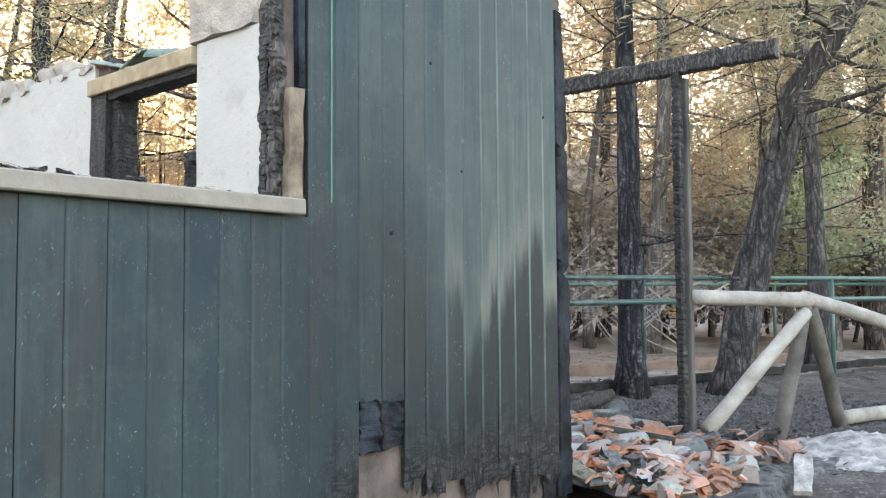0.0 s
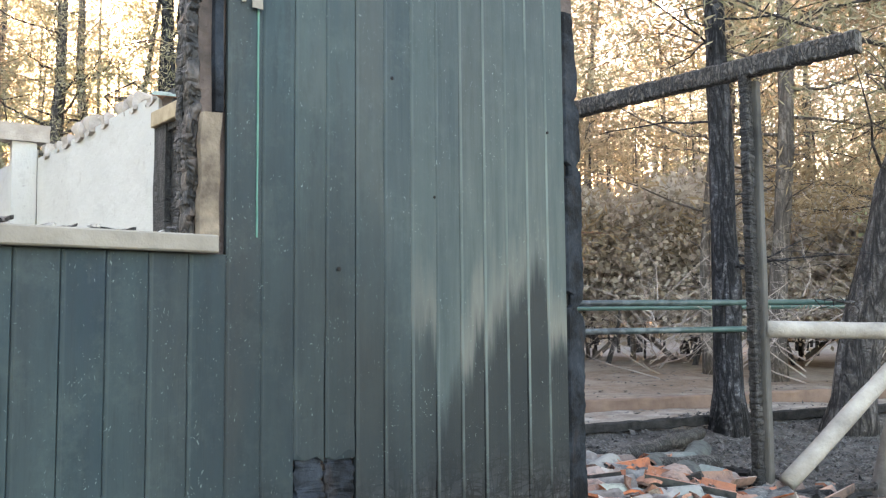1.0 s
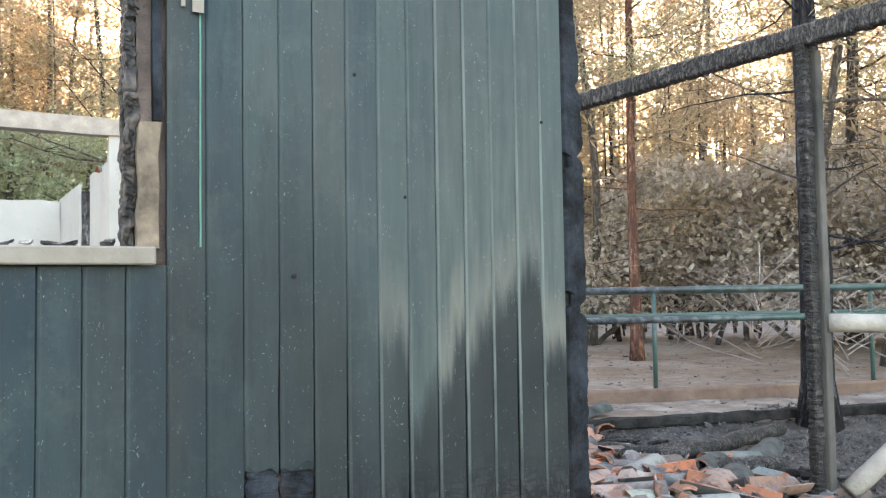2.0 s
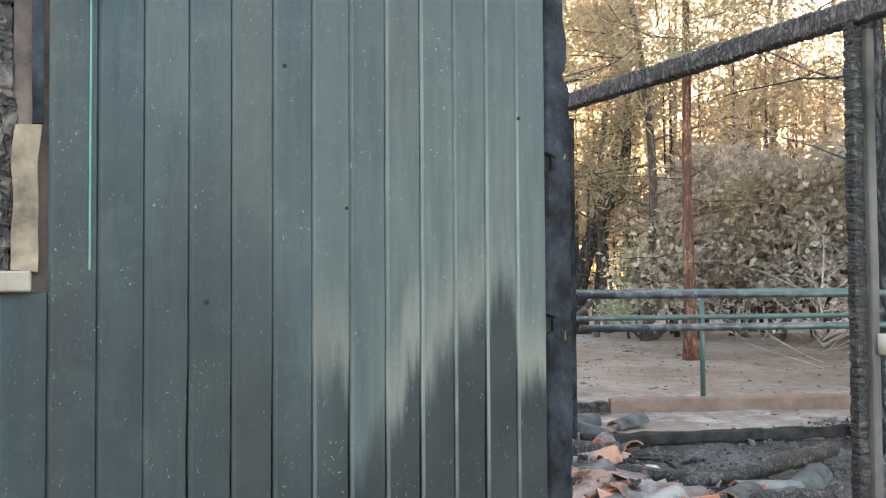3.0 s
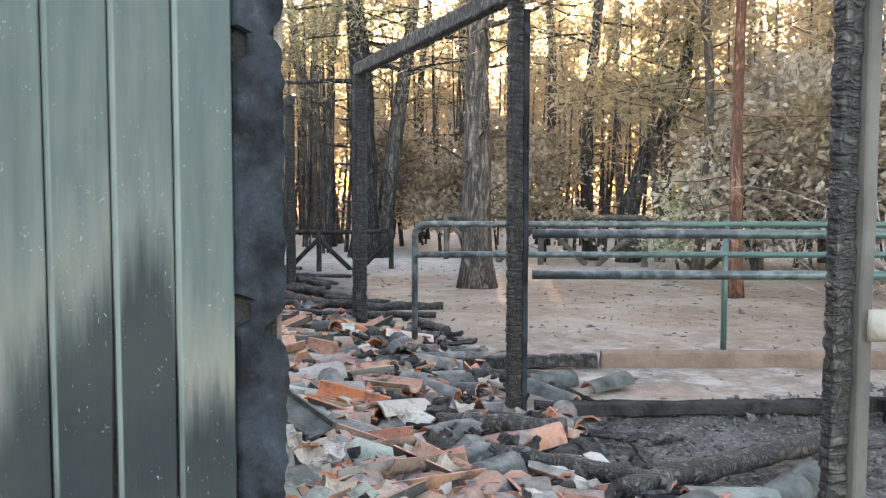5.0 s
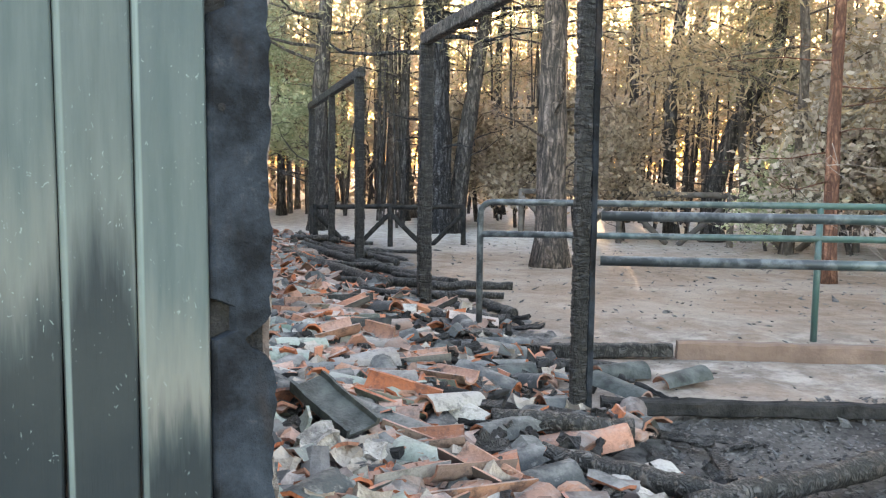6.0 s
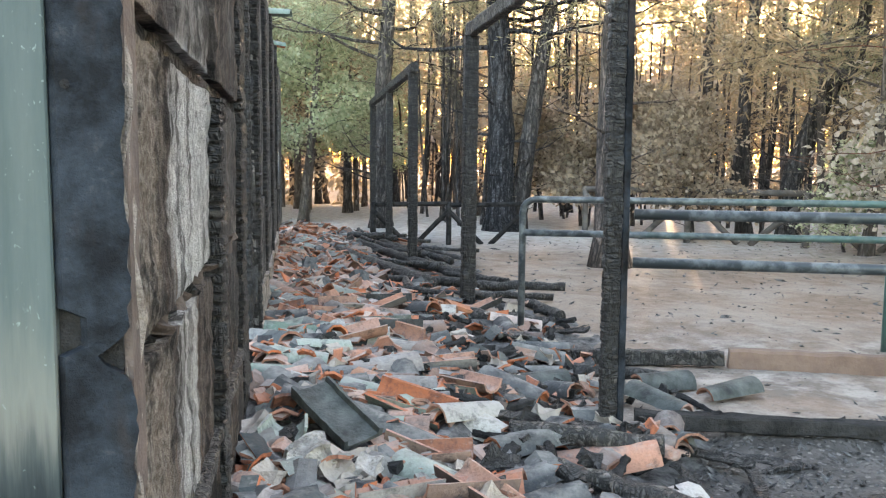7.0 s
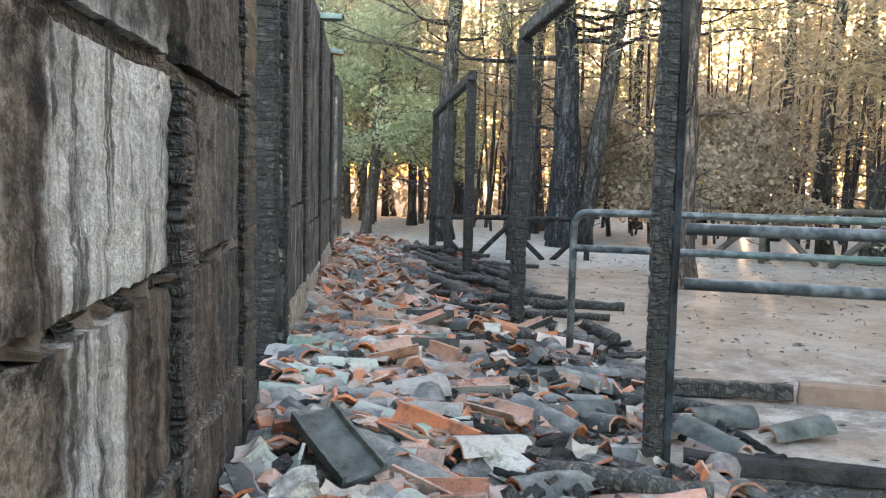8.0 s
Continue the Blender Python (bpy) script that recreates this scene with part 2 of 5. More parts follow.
def mat_ground():
    m = Mat("ground_earth", 0.95, spec=0.15)
    fine, mid, big = m.noise(38, 4), m.noise(6, 5), m.noise(0.8, 4)
    ash = m.mix(m.ramp(mid, (0.32, 0.0), (0.68, 1.0)), (0.034, 0.030, 0.028), (0.125, 0.112, 0.103))
    ash = m.mix(m.ramp(big, (0.5, 0.0), (0.7, 0.5)), ash, (0.20, 0.19, 0.175))
    stone = m.axis(0, m.cells(62, m.warped(m.geo.outputs["Position"], 30.0, 0.006), "F1", "Color"))
    ash = m.mix(m.ramp(stone, (0.10, 0.5), (0.35, 0.0)), ash, (0.026, 0.024, 0.023))
    ash = m.mix(m.ramp(stone, (0.90, 0.0), (0.99, 0.5)), ash, (0.30, 0.27, 0.25))
    sand = m.mix(m.ramp(mid, (0.3, 0.0), (0.75, 1.0)), (0.19, 0.135, 0.100), (0.32, 0.24, 0.185))
    sand = m.mix(m.ramp(big, (0.45, 0.0), (0.62, 0.40)), sand, (0.42, 0.37, 0.32))
    sand = m.mix(m.ramp(m.noise(15, 6, 0.7), (0.55, 0.0), (0.70, 0.55)), sand, (0.13, 0.098, 0.078))
    back = m.ramp(m.math("MULTIPLY", m.math("ADD", m.axis(1), m.math("MULTIPLY", m.axis(0), 0.34)), 0.05), (0.27, 0.0), (0.36, 1.0))
    drift = m.mix(m.ramp(m.noise(4.0, 6, 0.7), (0.42, 0.0), (0.62, 1.0)), (0.18, 0.152, 0.133), (0.40, 0.355, 0.315))
    sand = m.mix(m.math("MULTIPLY", m.math("SUBTRACT", 1.0, back), m.ramp(m.noise(1.6, 5), (0.38, 0.25), (0.56, 0.9))), sand, drift)
    # floor of the wood: pale ash, lightened further to paint in distant haze
    wood = m.mix(m.ramp(mid, (0.3, 0.0), (0.7, 1.0)), (0.30, 0.275, 0.25), (0.56, 0.52, 0.49))
    # the trodden clearing behind the rails
    x, y = m.axis(0), m.axis(1)
    wob = m.math("MULTIPLY", m.math("SUBTRACT", m.noise(0.9, 4), 0.5), 2.4)
    s = m.math("ADD", m.math("ADD", m.math("MULTIPLY", x, 0.32), m.math("MULTIPLY", y, 0.95)), m.math("MULTIPLY", wob, 0.25))
    past = m.ramp(m.math("MULTIPLY", s, 0.05), (0.158, 0.0), (0.172, 1.0))
    beyond = m.ramp(m.math("MULTIPLY", m.math("ADD", s, m.math("MULTIPLY", x, 0.12)), 0.05), (0.58, 0.0), (0.76, 1.0))
    beside = m.ramp(m.math("MULTIPLY", m.math("SUBTRACT", x, m.math("MULTIPLY", y, 0.16)), 0.5), (0.36, 0.0), (0.66, 1.0))
    c = m.mix(m.math("MULTIPLY", past, beside), ash, sand)
    c = m.mix(beyond, c, wood)
    c = m.mix(m.ramp(fine, (0.55, 0.0), (0.75, 0.45)), c, (0.05, 0.045, 0.042))
    m.color(c)
    m.bump(m.cells(62, None, "F1"), 0.005, -0.6).bump(fine, 0.016, 0.9).bump(m.noise(120, 2), 0.004, 0.6)
    return m.m


def mat_render():
    """Smoke-stained cement render: torn and pale at the corner, then run with soot, a pale wash and rust-brown streaks."""
    m = Mat("smoked_render", 0.92, spec=0.2)
    y, z = m.axis(1), m.axis(2)
    cloud = m.noise(3.1, 8, 0.68)
    run = m.noise(1.0, 7, 0.70, m.space((10, 10, 0.65)), 0.5)
    fine = m.noise(1.0, 7, 0.70, m.space((24, 24, 1.6)), 0.45)
    grit = m.noise(42, 6, 0.75)
    yw = m.math("ADD", y, m.math("MULTIPLY", m.math("SUBTRACT", m.noise(1.0, 5, 0.6, m.space((5, 5, 1.1))), 0.5), 0.34))
    # rust-brown and black runs
    c = m.mix(m.ramp(run, (0.40, 0.0), (0.60, 1.0)), (0.020, 0.018, 0.018), (0.14, 0.110, 0.095))
    c = m.mix(m.ramp(fine, (0.50, 0.0), (0.64, 0.5)), c, (0.30, 0.26, 0.235))
    c = m.mix(m.ramp(m.noise(6.5, 7, 0.75), (0.52, 0.0), (0.62, 0.7)), c, (0.26, 0.225, 0.20))
    c = m.mix(m.ramp(m.noise(1.0, 5, 0.6, m.space((13, 13, 0.8))), (0.56, 0.0), (0.68, 0.55)), c, (0.20, 0.12, 0.085))
    # the washed patch, crossed by thin grey runs
    pale = m.mix(m.ramp(fine, (0.34, 0.0), (0.50, 1.0)), (0.34, 0.33, 0.32), m.mix(m.ramp(grit, (0.35, 0.0), (0.6, 1.0)), (0.52, 0.505, 0.49), (0.80, 0.79, 0.775)))
    pale = m.mix(m.ramp(m.noise(1.0, 6, 0.68, m.space((13, 13, 0.8)), 0.5), (0.40, 0.9), (0.47, 0.0)), pale, (0.085, 0.078, 0.073))
    pale = m.mix(m.ramp(cloud, (0.56, 0.0), (0.66, 0.6)), pale, (0.24, 0.215, 0.20))
    high = m.ramp(m.math("MULTIPLY", yw, 0.5), (0.235, 0.0), (0.255, 1.0), (0.60, 1.0), (0.63, 0.1))
    low = m.math("MULTIPLY", m.ramp(m.math("MULTIPLY", yw, 0.5), (0.235, 0.0), (0.26, 0.9), (0.41, 0.85), (0.45, 0.0)), m.ramp(run, (0.38, 0.35), (0.52, 1.0)))
    upper = m.ramp(m.math("MULTIPLY", z, 0.5), (0.545, 0.0), (0.560, 1.0))
    top = m.ramp(m.math("MULTIPLY", z, 0.5), (0.83, 1.0), (0.85, 0.35))
    where = m.mix(upper, low, m.math("MULTIPLY", high, top))
    c = m.mix(where, c, pale)
    # torn mortar at the corner
    torn = m.mix(m.ramp(grit, (0.40, 0.0), (0.62, 1.0)), (0.17, 0.135, 0.11), m.mix(m.ramp(cloud, (0.42, 0.0), (0.60, 1.0)), (0.36, 0.30, 0.25), (0.50, 0.45, 0.40)))
    c = m.mix(m.ramp(m.math("ADD", m.math("ADD", yw, m.math("MULTIPLY", upper, 0.09)), m.math("MULTIPLY", cloud, 0.2)), (0.47, 0.95), (0.58, 0.0)), c, torn)
    # soot in clouds, chips of bare cement
    c = m.mix(m.math("MULTIPLY", m.ramp(cloud, (0.50, 0.0), (0.58, 0.9)), m.math("SUBTRACT", 1.0, m.math("MULTIPLY", where, 0.6))), c, (0.014, 0.013, 0.013))
    c = m.mix(m.ramp(grit, (0.60, 0.0), (0.70, 0.45)), c, (0.34, 0.32, 0.30))
    c = m.mix(m.ramp(m.noise(70, 4, 0.7), (0.54, 0.0), (0.66, 0.45)), c, (0.020, 0.019, 0.019))
    deep = m.ramp(m.math("MULTIPLY", m.math("ADD", y, m.math("MULTIPLY", m.noise(1.1, 3), 2.0)), 0.1), (0.26, 0.0), (0.40, 0.85))
    black = m.mix(m.ramp(cloud, (0.4, 0.0), (0.66, 1.0)), (0.020, 0.021, 0.024), (0.19, 0.19, 0.195))
    black = m.mix(m.ramp(m.noise(1.0, 6, 0.75, m.space((12, 12, 2.4))), (0.54, 0.0), (0.62, 0.85)), black, (0.44, 0.42, 0.40))
    m.color(m.mix(deep, c, black))
    m.bump(m.noise(11, 8, 0.75), 0.045).bump(m.noise(60, 5, 0.7), 0.014)
    return m.m


def mat_plaster():
    m = Mat("white_plaster", 0.9, spec=0.2)
    chips = m.ramp(m.noise(14, 5, 0.7), (0.60, 0.0), (0.66, 1.0))
    band = m.ramp(m.noise(1.5, 3), (0.52, 0.0), (0.64, 0.6))
    c = m.mix(m.noise(2, 4), (0.42, 0.405, 0.38), (0.56, 0.54, 0.51))
    c = m.mix(m.ramp(m.noise(40, 5, 0.75), (0.62, 0.0), (0.70, 0.7)), c, (0.26, 0.24, 0.22))
    c = m.mix(m.ramp(m.noise(3.2, 5, 0.7), (0.58, 0.0), (0.72, 0.45)), c, (0.34, 0.31, 0.28))
    m.color(m.mix(m.math("MULTIPLY", chips, band), c, (0.17, 0.15, 0.13)))
    m.bump(m.noise(7, 6, 0.65), 0.014).bump(chips, 0.004, -1.0)
    return m.m


def mat_tile(name, tones, joined, soot):
    """Fired clay: each piece its own tone, with soot, ash dust and scuffs over it."""
    m = Mat(name, 0.85, spec=0.2)
    n = len(tones)
    r = m.island() if joined else m.chance()
    c = m.ramp(r, *[((i + 0.5) / n, t) for i, t in enumerate(tones)])
    c = m.mix(m.ramp(m.noise(60, 5, 0.7), (0.45, 0.0), (0.72, 0.4)), c, (0.12, 0.10, 0.09))
    c = m.mix(m.ramp(m.noise(10, 7, 0.75), (0.51 - soot * 0.02, 0.0), (0.66, 0.80)), c, (0.036, 0.038, 0.042))
    c = m.mix(m.ramp(m.noise(13, 6, 0.75), (0.58, 0.0), (0.74, 0.5)), c, (0.50, 0.47, 0.44))
    lying = m.ramp(m.axis(2, m.geo.outputs["Normal"]), (0.60, 0.0), (0.95, 1.0))
    c = m.mix(m.math("MULTIPLY", lying, m.ramp(m.noise(4.5, 6, 0.7), (0.44, 0.0), (0.62, 0.6))), c, (0.34, 0.325, 0.31))
    m.color(c)
    m.bump(m.noise(50, 5), 0.006).bump(m.noise(11, 4), 0.006)
    return m.m


def mat_old_pipe():
    m = Mat("green_pipe_paint", 0.38, spec=0.5)
    c = m.mix(m.noise(1.2, 3), (0.034, 0.085, 0.076), (0.055, 0.120, 0.106))
    scorch = m.ramp(m.math("ADD", m.math("MULTIPLY", m.axis(0), 0.15), m.math("MULTIPLY", m.noise(2.0, 4), 0.5)), (0.66, 1.0), (0.98, 0.0))
    c = m.mix(scorch, c, m.mix(m.ramp(m.noise(12, 4), (0.45, 0.0), (0.6, 1.0)), (0.030, 0.038, 0.044), (0.12, 0.135, 0.145)))
    m.color(c)
    m.bump(m.noise(40, 3), 0.001)
    return m.m


GREEN = mat_green_paint()
CHAR = mat_char()
CHAR_BLUE = mat_blister()
CHAR_LYING = mat_char("charred_log", (0.055, 0.052, 0.050), 0.5, 1.0, (14, 14, 14))
CHAR_GREY = mat_char("ash_grey_burnt_wood", (0.11, 0.105, 0.10), 0.9, 1.0, (14, 14, 14))
CHAR_BEAM = mat_char("crackled_beam", (0.13, 0.11, 0.09), 0.8, 1.0, (10, 26, 12))
RENDER = mat_render()
PLASTER = mat_plaster()
PIPE = mat_old_pipe()
GLAZE = ((0.045, 0.05, 0.055), (0.30, 0.35, 0.30), (0.52, 0.31, 0.24), (0.075, 0.088, 0.095), (0.50, 0.46, 0.42), (0.15, 0.18, 0.165), (0.46, 0.20, 0.125), (0.52, 0.42, 0.37), (0.09, 0.11, 0.115), (0.52, 0.24, 0.15), (0.21, 0.25, 0.23), (0.050, 0.055, 0.06))
SOOTED = ((0.030, 0.032, 0.035), (0.10, 0.11, 0.11), (0.055, 0.060, 0.065), (0.30, 0.19, 0.15), (0.040, 0.042, 0.046), (0.17, 0.175, 0.165), (0.42, 0.21, 0.13), (0.075, 0.08, 0.085))
CLAY = ((0.50, 0.155, 0.07), (0.28, 0.13, 0.085), (0.46, 0.26, 0.19), (0.10, 0.07, 0.06), (0.52, 0.175, 0.085), (0.36, 0.25, 0.21), (0.56, 0.18, 0.08))
TILE_TOP, TILE_CLAY = mat_tile("weathered_tile_face", GLAZE, False, 0.0), mat_tile("broken_clay", CLAY, False, 1.0)
TILE_SOOT, BIT_SOOT = mat_tile("sooted_tile_face", SOOTED, False, 0.5), mat_tile("sooted_tile_bits", SOOTED, True, 0.5)
BIT_TOP, BIT_CLAY = mat_tile("weathered_tile_bits", GLAZE, True, 0.3), mat_tile("broken_clay_bits", CLAY, True, 1.0)
ASH = mat_plain("ash_and_cinders", (0.014, 0.014, 0.015), (0.22, 0.21, 0.205), 0.95, 14.0, 0.02)
PALE_ASH = mat_plain("pale_ash", (0.17, 0.16, 0.15), (0.62, 0.58, 0.54), 0.95, 11.0, 0.02)
BASE = mat_plain("sooty_masonry", (0.05, 0.04, 0.036), (0.17, 0.13, 0.115), 0.95, 6.0, 0.01)
OLD_WOOD = mat_plain("weathered_beige_wood", (0.20, 0.175, 0.145), (0.31, 0.28, 0.24), 0.85, 5.0, 0.004)
TAN_WOOD = mat_plain("pale_tan_wood", (0.28, 0.21, 0.13), (0.45, 0.35, 0.235), 0.8, 9.0, 0.004)
LOG = mat_plain("bleached_log", (0.20, 0.18, 0.16), (0.40, 0.37, 0.33), 0.9, 5.0, 0.008)
LOG_DARK = mat_plain("smoked_log", (0.05, 0.045, 0.042), (0.17, 0.15, 0.135), 0.9, 4.0, 0.010)
KERB_BROWN = mat_plain("brown_kerb_board", (0.15, 0.10, 0.08), (0.24, 0.165, 0.13), 0.9, 5.0, 0.006)
KERB_BLACK = mat_plain("blackened_timber", (0.010, 0.010, 0.011), (0.050, 0.048, 0.047), 0.95, 9.0, 0.012, 0.0, 0.1)
BRICK = mat_plain("red_brick", (0.36, 0.13, 0.07), (0.46, 0.22, 0.13), 0.9, 9.0, 0.006)
MORTAR = mat_plain("torn_mortar", (0.15, 0.12, 0.10), (0.52, 0.46, 0.41), 0.95, 19.0, 0.02)
BLOCK = mat_plain("cement_block", (0.31, 0.265, 0.23), (0.47, 0.41, 0.36), 0.95, 7.0, 0.012)
BARK_DARK = mat_bark("scorched_pine_bark", (0.20, 0.175, 0.165), (0.33, 0.285, 0.25), (0.042, 0.039, 0.038), 0.6)
BARK_BURNT = mat_bark("burnt_black_bark", (0.075, 0.076, 0.085), (0.17, 0.17, 0.18), (0.010, 0.010, 0.012), 0.9)
BARK_RUST = mat_bark("rust_red_bark", (0.34, 0.16, 0.10), (0.46, 0.24, 0.16), (0.09, 0.045, 0.035), 0.05)
BARK_RED = mat_bark("reddish_pine_bark", (0.26, 0.195, 0.165), (0.40, 0.31, 0.265), scorch=0.15)
BARK_FAR = mat_bark("greyed_pine_bark", (0.24, 0.205, 0.18), (0.38, 0.325, 0.285), (0.09, 0.078, 0.07), 0.25)
NEEDLE_GREEN = mat_leaf("green_needles", (0.22, 0.215, 0.125), (0.42, 0.38, 0.24), (0.56, 0.49, 0.33))
NEEDLE_BROWN = mat_leaf("scorched_needles", (0.28, 0.21, 0.13), (0.50, 0.385, 0.245), (0.62, 0.49, 0.32))
LEAF_OAK = mat_leaf("oak_leaves", (0.30, 0.34, 0.20), (0.50, 0.54, 0.35), (0.70, 0.70, 0.50))
LEAF_DRY = mat_leaf("dried_leaves", (0.34, 0.285, 0.22), (0.66, 0.58, 0.49), (0.82, 0.75, 0.67))
LEAF_BROWN = mat_leaf("scorched_brown_leaves", (0.24, 0.19, 0.14), (0.44, 0.355, 0.265), (0.58, 0.48, 0.37))
# far scrub: scorched leaf tones lifted so the colour carries the distant haze
LEAF_FAR_HAZED = mat_leaf("hazed_scorched_scrub", (0.30, 0.25, 0.19), (0.47, 0.40, 0.31), (0.58, 0.50, 0.38))
TWIG = mat_plain("bare_twigs", (0.24, 0.20, 0.18), (0.44, 0.38, 0.345), 0.9)
GROUND = mat_ground()


# ---- mesh helpers ----
def mesh_of(name, bm, material, smooth=False):
    me = bpy.data.meshes.new(name)
    bm.to_mesh(me)
    bm.free()
    if material:
        me.materials.append(material)
    if smooth:
        for p in me.polygons:
            p.use_smooth = True
    return me


def part(name, bm, material, parent=None, label="", smooth=False):
    ob = new(name, mesh_of(name, bm, material, smooth))
    ob.parent = parent
    if label:
        tagged(ob, label)
    return ob


def from_arrays(name, verts, faces, material, parent=None, label="", smooth=False):
    me = bpy.data.meshes.new(name)
    me.from_pydata(verts, [], faces)
    me.materials.append(material)
    if smooth:
        for p in me.polygons:
            p.use_smooth = True
    ob = new(name, me)
    ob.parent = parent
    if label:
        tagged(ob, label)
    return ob


def thing(name, label, category, at=(0, 0, 0), group="", kind=""):
    ob = new(name)
    ob.location = at
    ob.empty_display_size = 0.1
    return tagged(ob, label, category, group, kind)


def box(bm, x0, x1, y0, y1, z0, z1, cut=0, rough=0.0, m=None, bevel=0.0):
    """A block; cut: how often it is divided, rough: how uneven it is then."""
    before = set(bm.verts)
    for v in bmesh.ops.create_cube(bm, size=1.0)["verts"]:
        v.co = Vector(((x0 + x1) / 2 + v.co.x * (x1 - x0), (y0 + y1) / 2 + v.co.y * (y1 - y0), (z0 + z1) / 2 + v.co.z * (z1 - z0)))
    es = [e for e in bm.edges if e.verts[0] not in before]
    if bevel:
        bmesh.ops.bevel(bm, geom=es, offset=bevel, segments=1, affect="EDGES")
    if cut:
        bmesh.ops.subdivide_edges(bm, edges=[e for e in bm.edges if e.verts[0] not in before], cuts=cut, use_grid_fill=True)
    vs = [v for v in bm.verts if v not in before]
    if rough:
        for v in vs:
            v.co += noise.noise_vector(v.co * 9.0) * rough
    if m is not None:
        for v in vs:
            v.co = m @ v.co
    return vs


def tube(bm, pts, radii, seg=8, rough=0.0, freq=5.0, caps=True, squash=1.0):
    """A tapered tube through pts."""
    pts = [Vector(p) for p in pts]
    rings = []
    side = None
    for i, p in enumerate(pts):
        d = (pts[min(i + 1, len(pts) - 1)] - pts[max(i - 1, 0)]).normalized()
        if side is None:
            side = d.orthogonal().normalized()
        side = (side - d * side.dot(d)).normalized()
        up = d.cross(side)
        ring = []
        for k in range(seg):
            a = 2 * math.pi * k / seg
            q = p + (side * math.cos(a) + up * math.sin(a) * squash) * radii[i]
            if rough:
                q += noise.noise_vector(q * freq) * rough
            ring.append(bm.verts.new(q))
        rings.append(ring)
    for a, b in zip(rings, rings[1:]):
        for k in range(seg):
            bm.faces.new((a[k], a[(k + 1) % seg], b[(k + 1) % seg], b[k]))
    if caps:
        bm.faces.new(rings[0][::-1])
        bm.faces.new(rings[-1])


def between(a, b, n):
    a, b = Vector(a), Vector(b)
    return [a.lerp(b, i / n) for i in range(n + 1)]


def hew(bm, a, b, w, h, n=14, rough=0.012, freq=8.0, roll=0.0, split=0.0):
    """A squared, burnt timber from a to b."""
    a, b = Vector(a), Vector(b)
    d = (b - a).normalized()
    s = d.cross(Vector((0, 0, 1)))
    s = Vector((1, 0, 0)) if s.length < 0.05 else s.normalized()
    u = s.cross(d)
    if roll:
        s, u = s * math.cos(roll) + u * math.sin(roll), u * math.cos(roll) - s * math.sin(roll)
    prof = [(-1, -0.8), (-0.8, -1), (0, -1), (0.8, -1), (1, -0.8), (1, 0), (1, 0.8), (0.8, 1), (0, 1), (-0.8, 1), (-1, 0.8), (-1, 0)]
    rings = []
    length = (b - a).length
    for i in range(n + 1):
        p = a.lerp(b, i / n)
        ring = []
        for j, (x, y) in enumerate(prof):
            if split:
                # blocks of charcoal parted by cracks across the grain, out of step on each face
                k = i / n * length * 21 + (j // 3) * 0.37 + 2.6 * noise.noise(Vector((i / n * length * 5.0, j // 3 * 3.1, a.y + 4.0)))
                cut = 1 - split / w * (0.7 + 0.6 * noise.noise(Vector((math.floor(k) * 1.7, j // 3, a.y))) if k % 1 < 0.24 else 0.25 * (noise.noise(Vector((math.floor(k), j // 3, 1.0))) + 0.5))
                x, y = x * cut, y * cut
            q = p + s * (x * w / 2) + u * (y * h / 2)
            q += noise.noise_vector(q * freq) * rough + noise.noise_vector(q * freq * 3.1) * rough * 0.5
            ring.append(bm.verts.new(q))
        rings.append(ring)
    k = len(prof)
    for r0, r1 in zip(rings, rings[1:]):
        for j in range(k):
            bm.faces.new((r0[j], r0[(j + 1) % k], r1[(j + 1) % k], r1[j]))
    bm.faces.new(rings[0][::-1])
    bm.faces.new(rings[-1])


# ---- ground ----
def swell(x, y):
    near = max(0.0, 1 - math.hypot(x - 3, y - 3) / 26)
    z = noise.noise(Vector((x * 0.11, y * 0.11, 3.1))) * 0.30 * (1 - near * 0.85)
    z += noise.noise(Vector((x * 0.9, y * 0.9, 7.0))) * 0.035 + noise.noise(Vector((x * 3.3, y * 3.3, 1.0))) * 0.014
    path = min(1.0, max(0.0, (y - 2.55 + 0.4 * (x - 1.8)) / 0.2)) * min(1.0, max(0.0, (x - 2.1) / 0.5))
    return z - 0.015 + 0.07 * path


def build_ground():
    ticks = [-400, -200, -100, -60, -40, -28] + [-20 + i for i in range(0, 14)] + [-6 + 0.16 * i for i in range(0, 120)]
    ticks += [13.4 + 0.8 * i for i in range(0, 34)] + [42, 50, 60, 80, 110, 160, 240, 400]
    n = len(ticks)
    verts = [(x, y, swell(x, y)) for y in ticks for x in ticks]
    faces = [(j * n + i, j * n + i + 1, (j + 1) * n + i + 1, (j + 1) * n + i) for j in range(n - 1) for i in range(n - 1)]
    g = from_arrays("ground", verts, faces, GROUND, smooth=True)
    tagged(g, "ash-grey burnt earth turning to trodden sand in the clearing", "ground", kind="structure")


build_ground()

# ---- hut: front wall of upright boards ----
W = 0.1167
front = tagged(new("wall_front"), "hut front clad in upright green-painted boards, scorched at the foot", "wall", kind="structure")


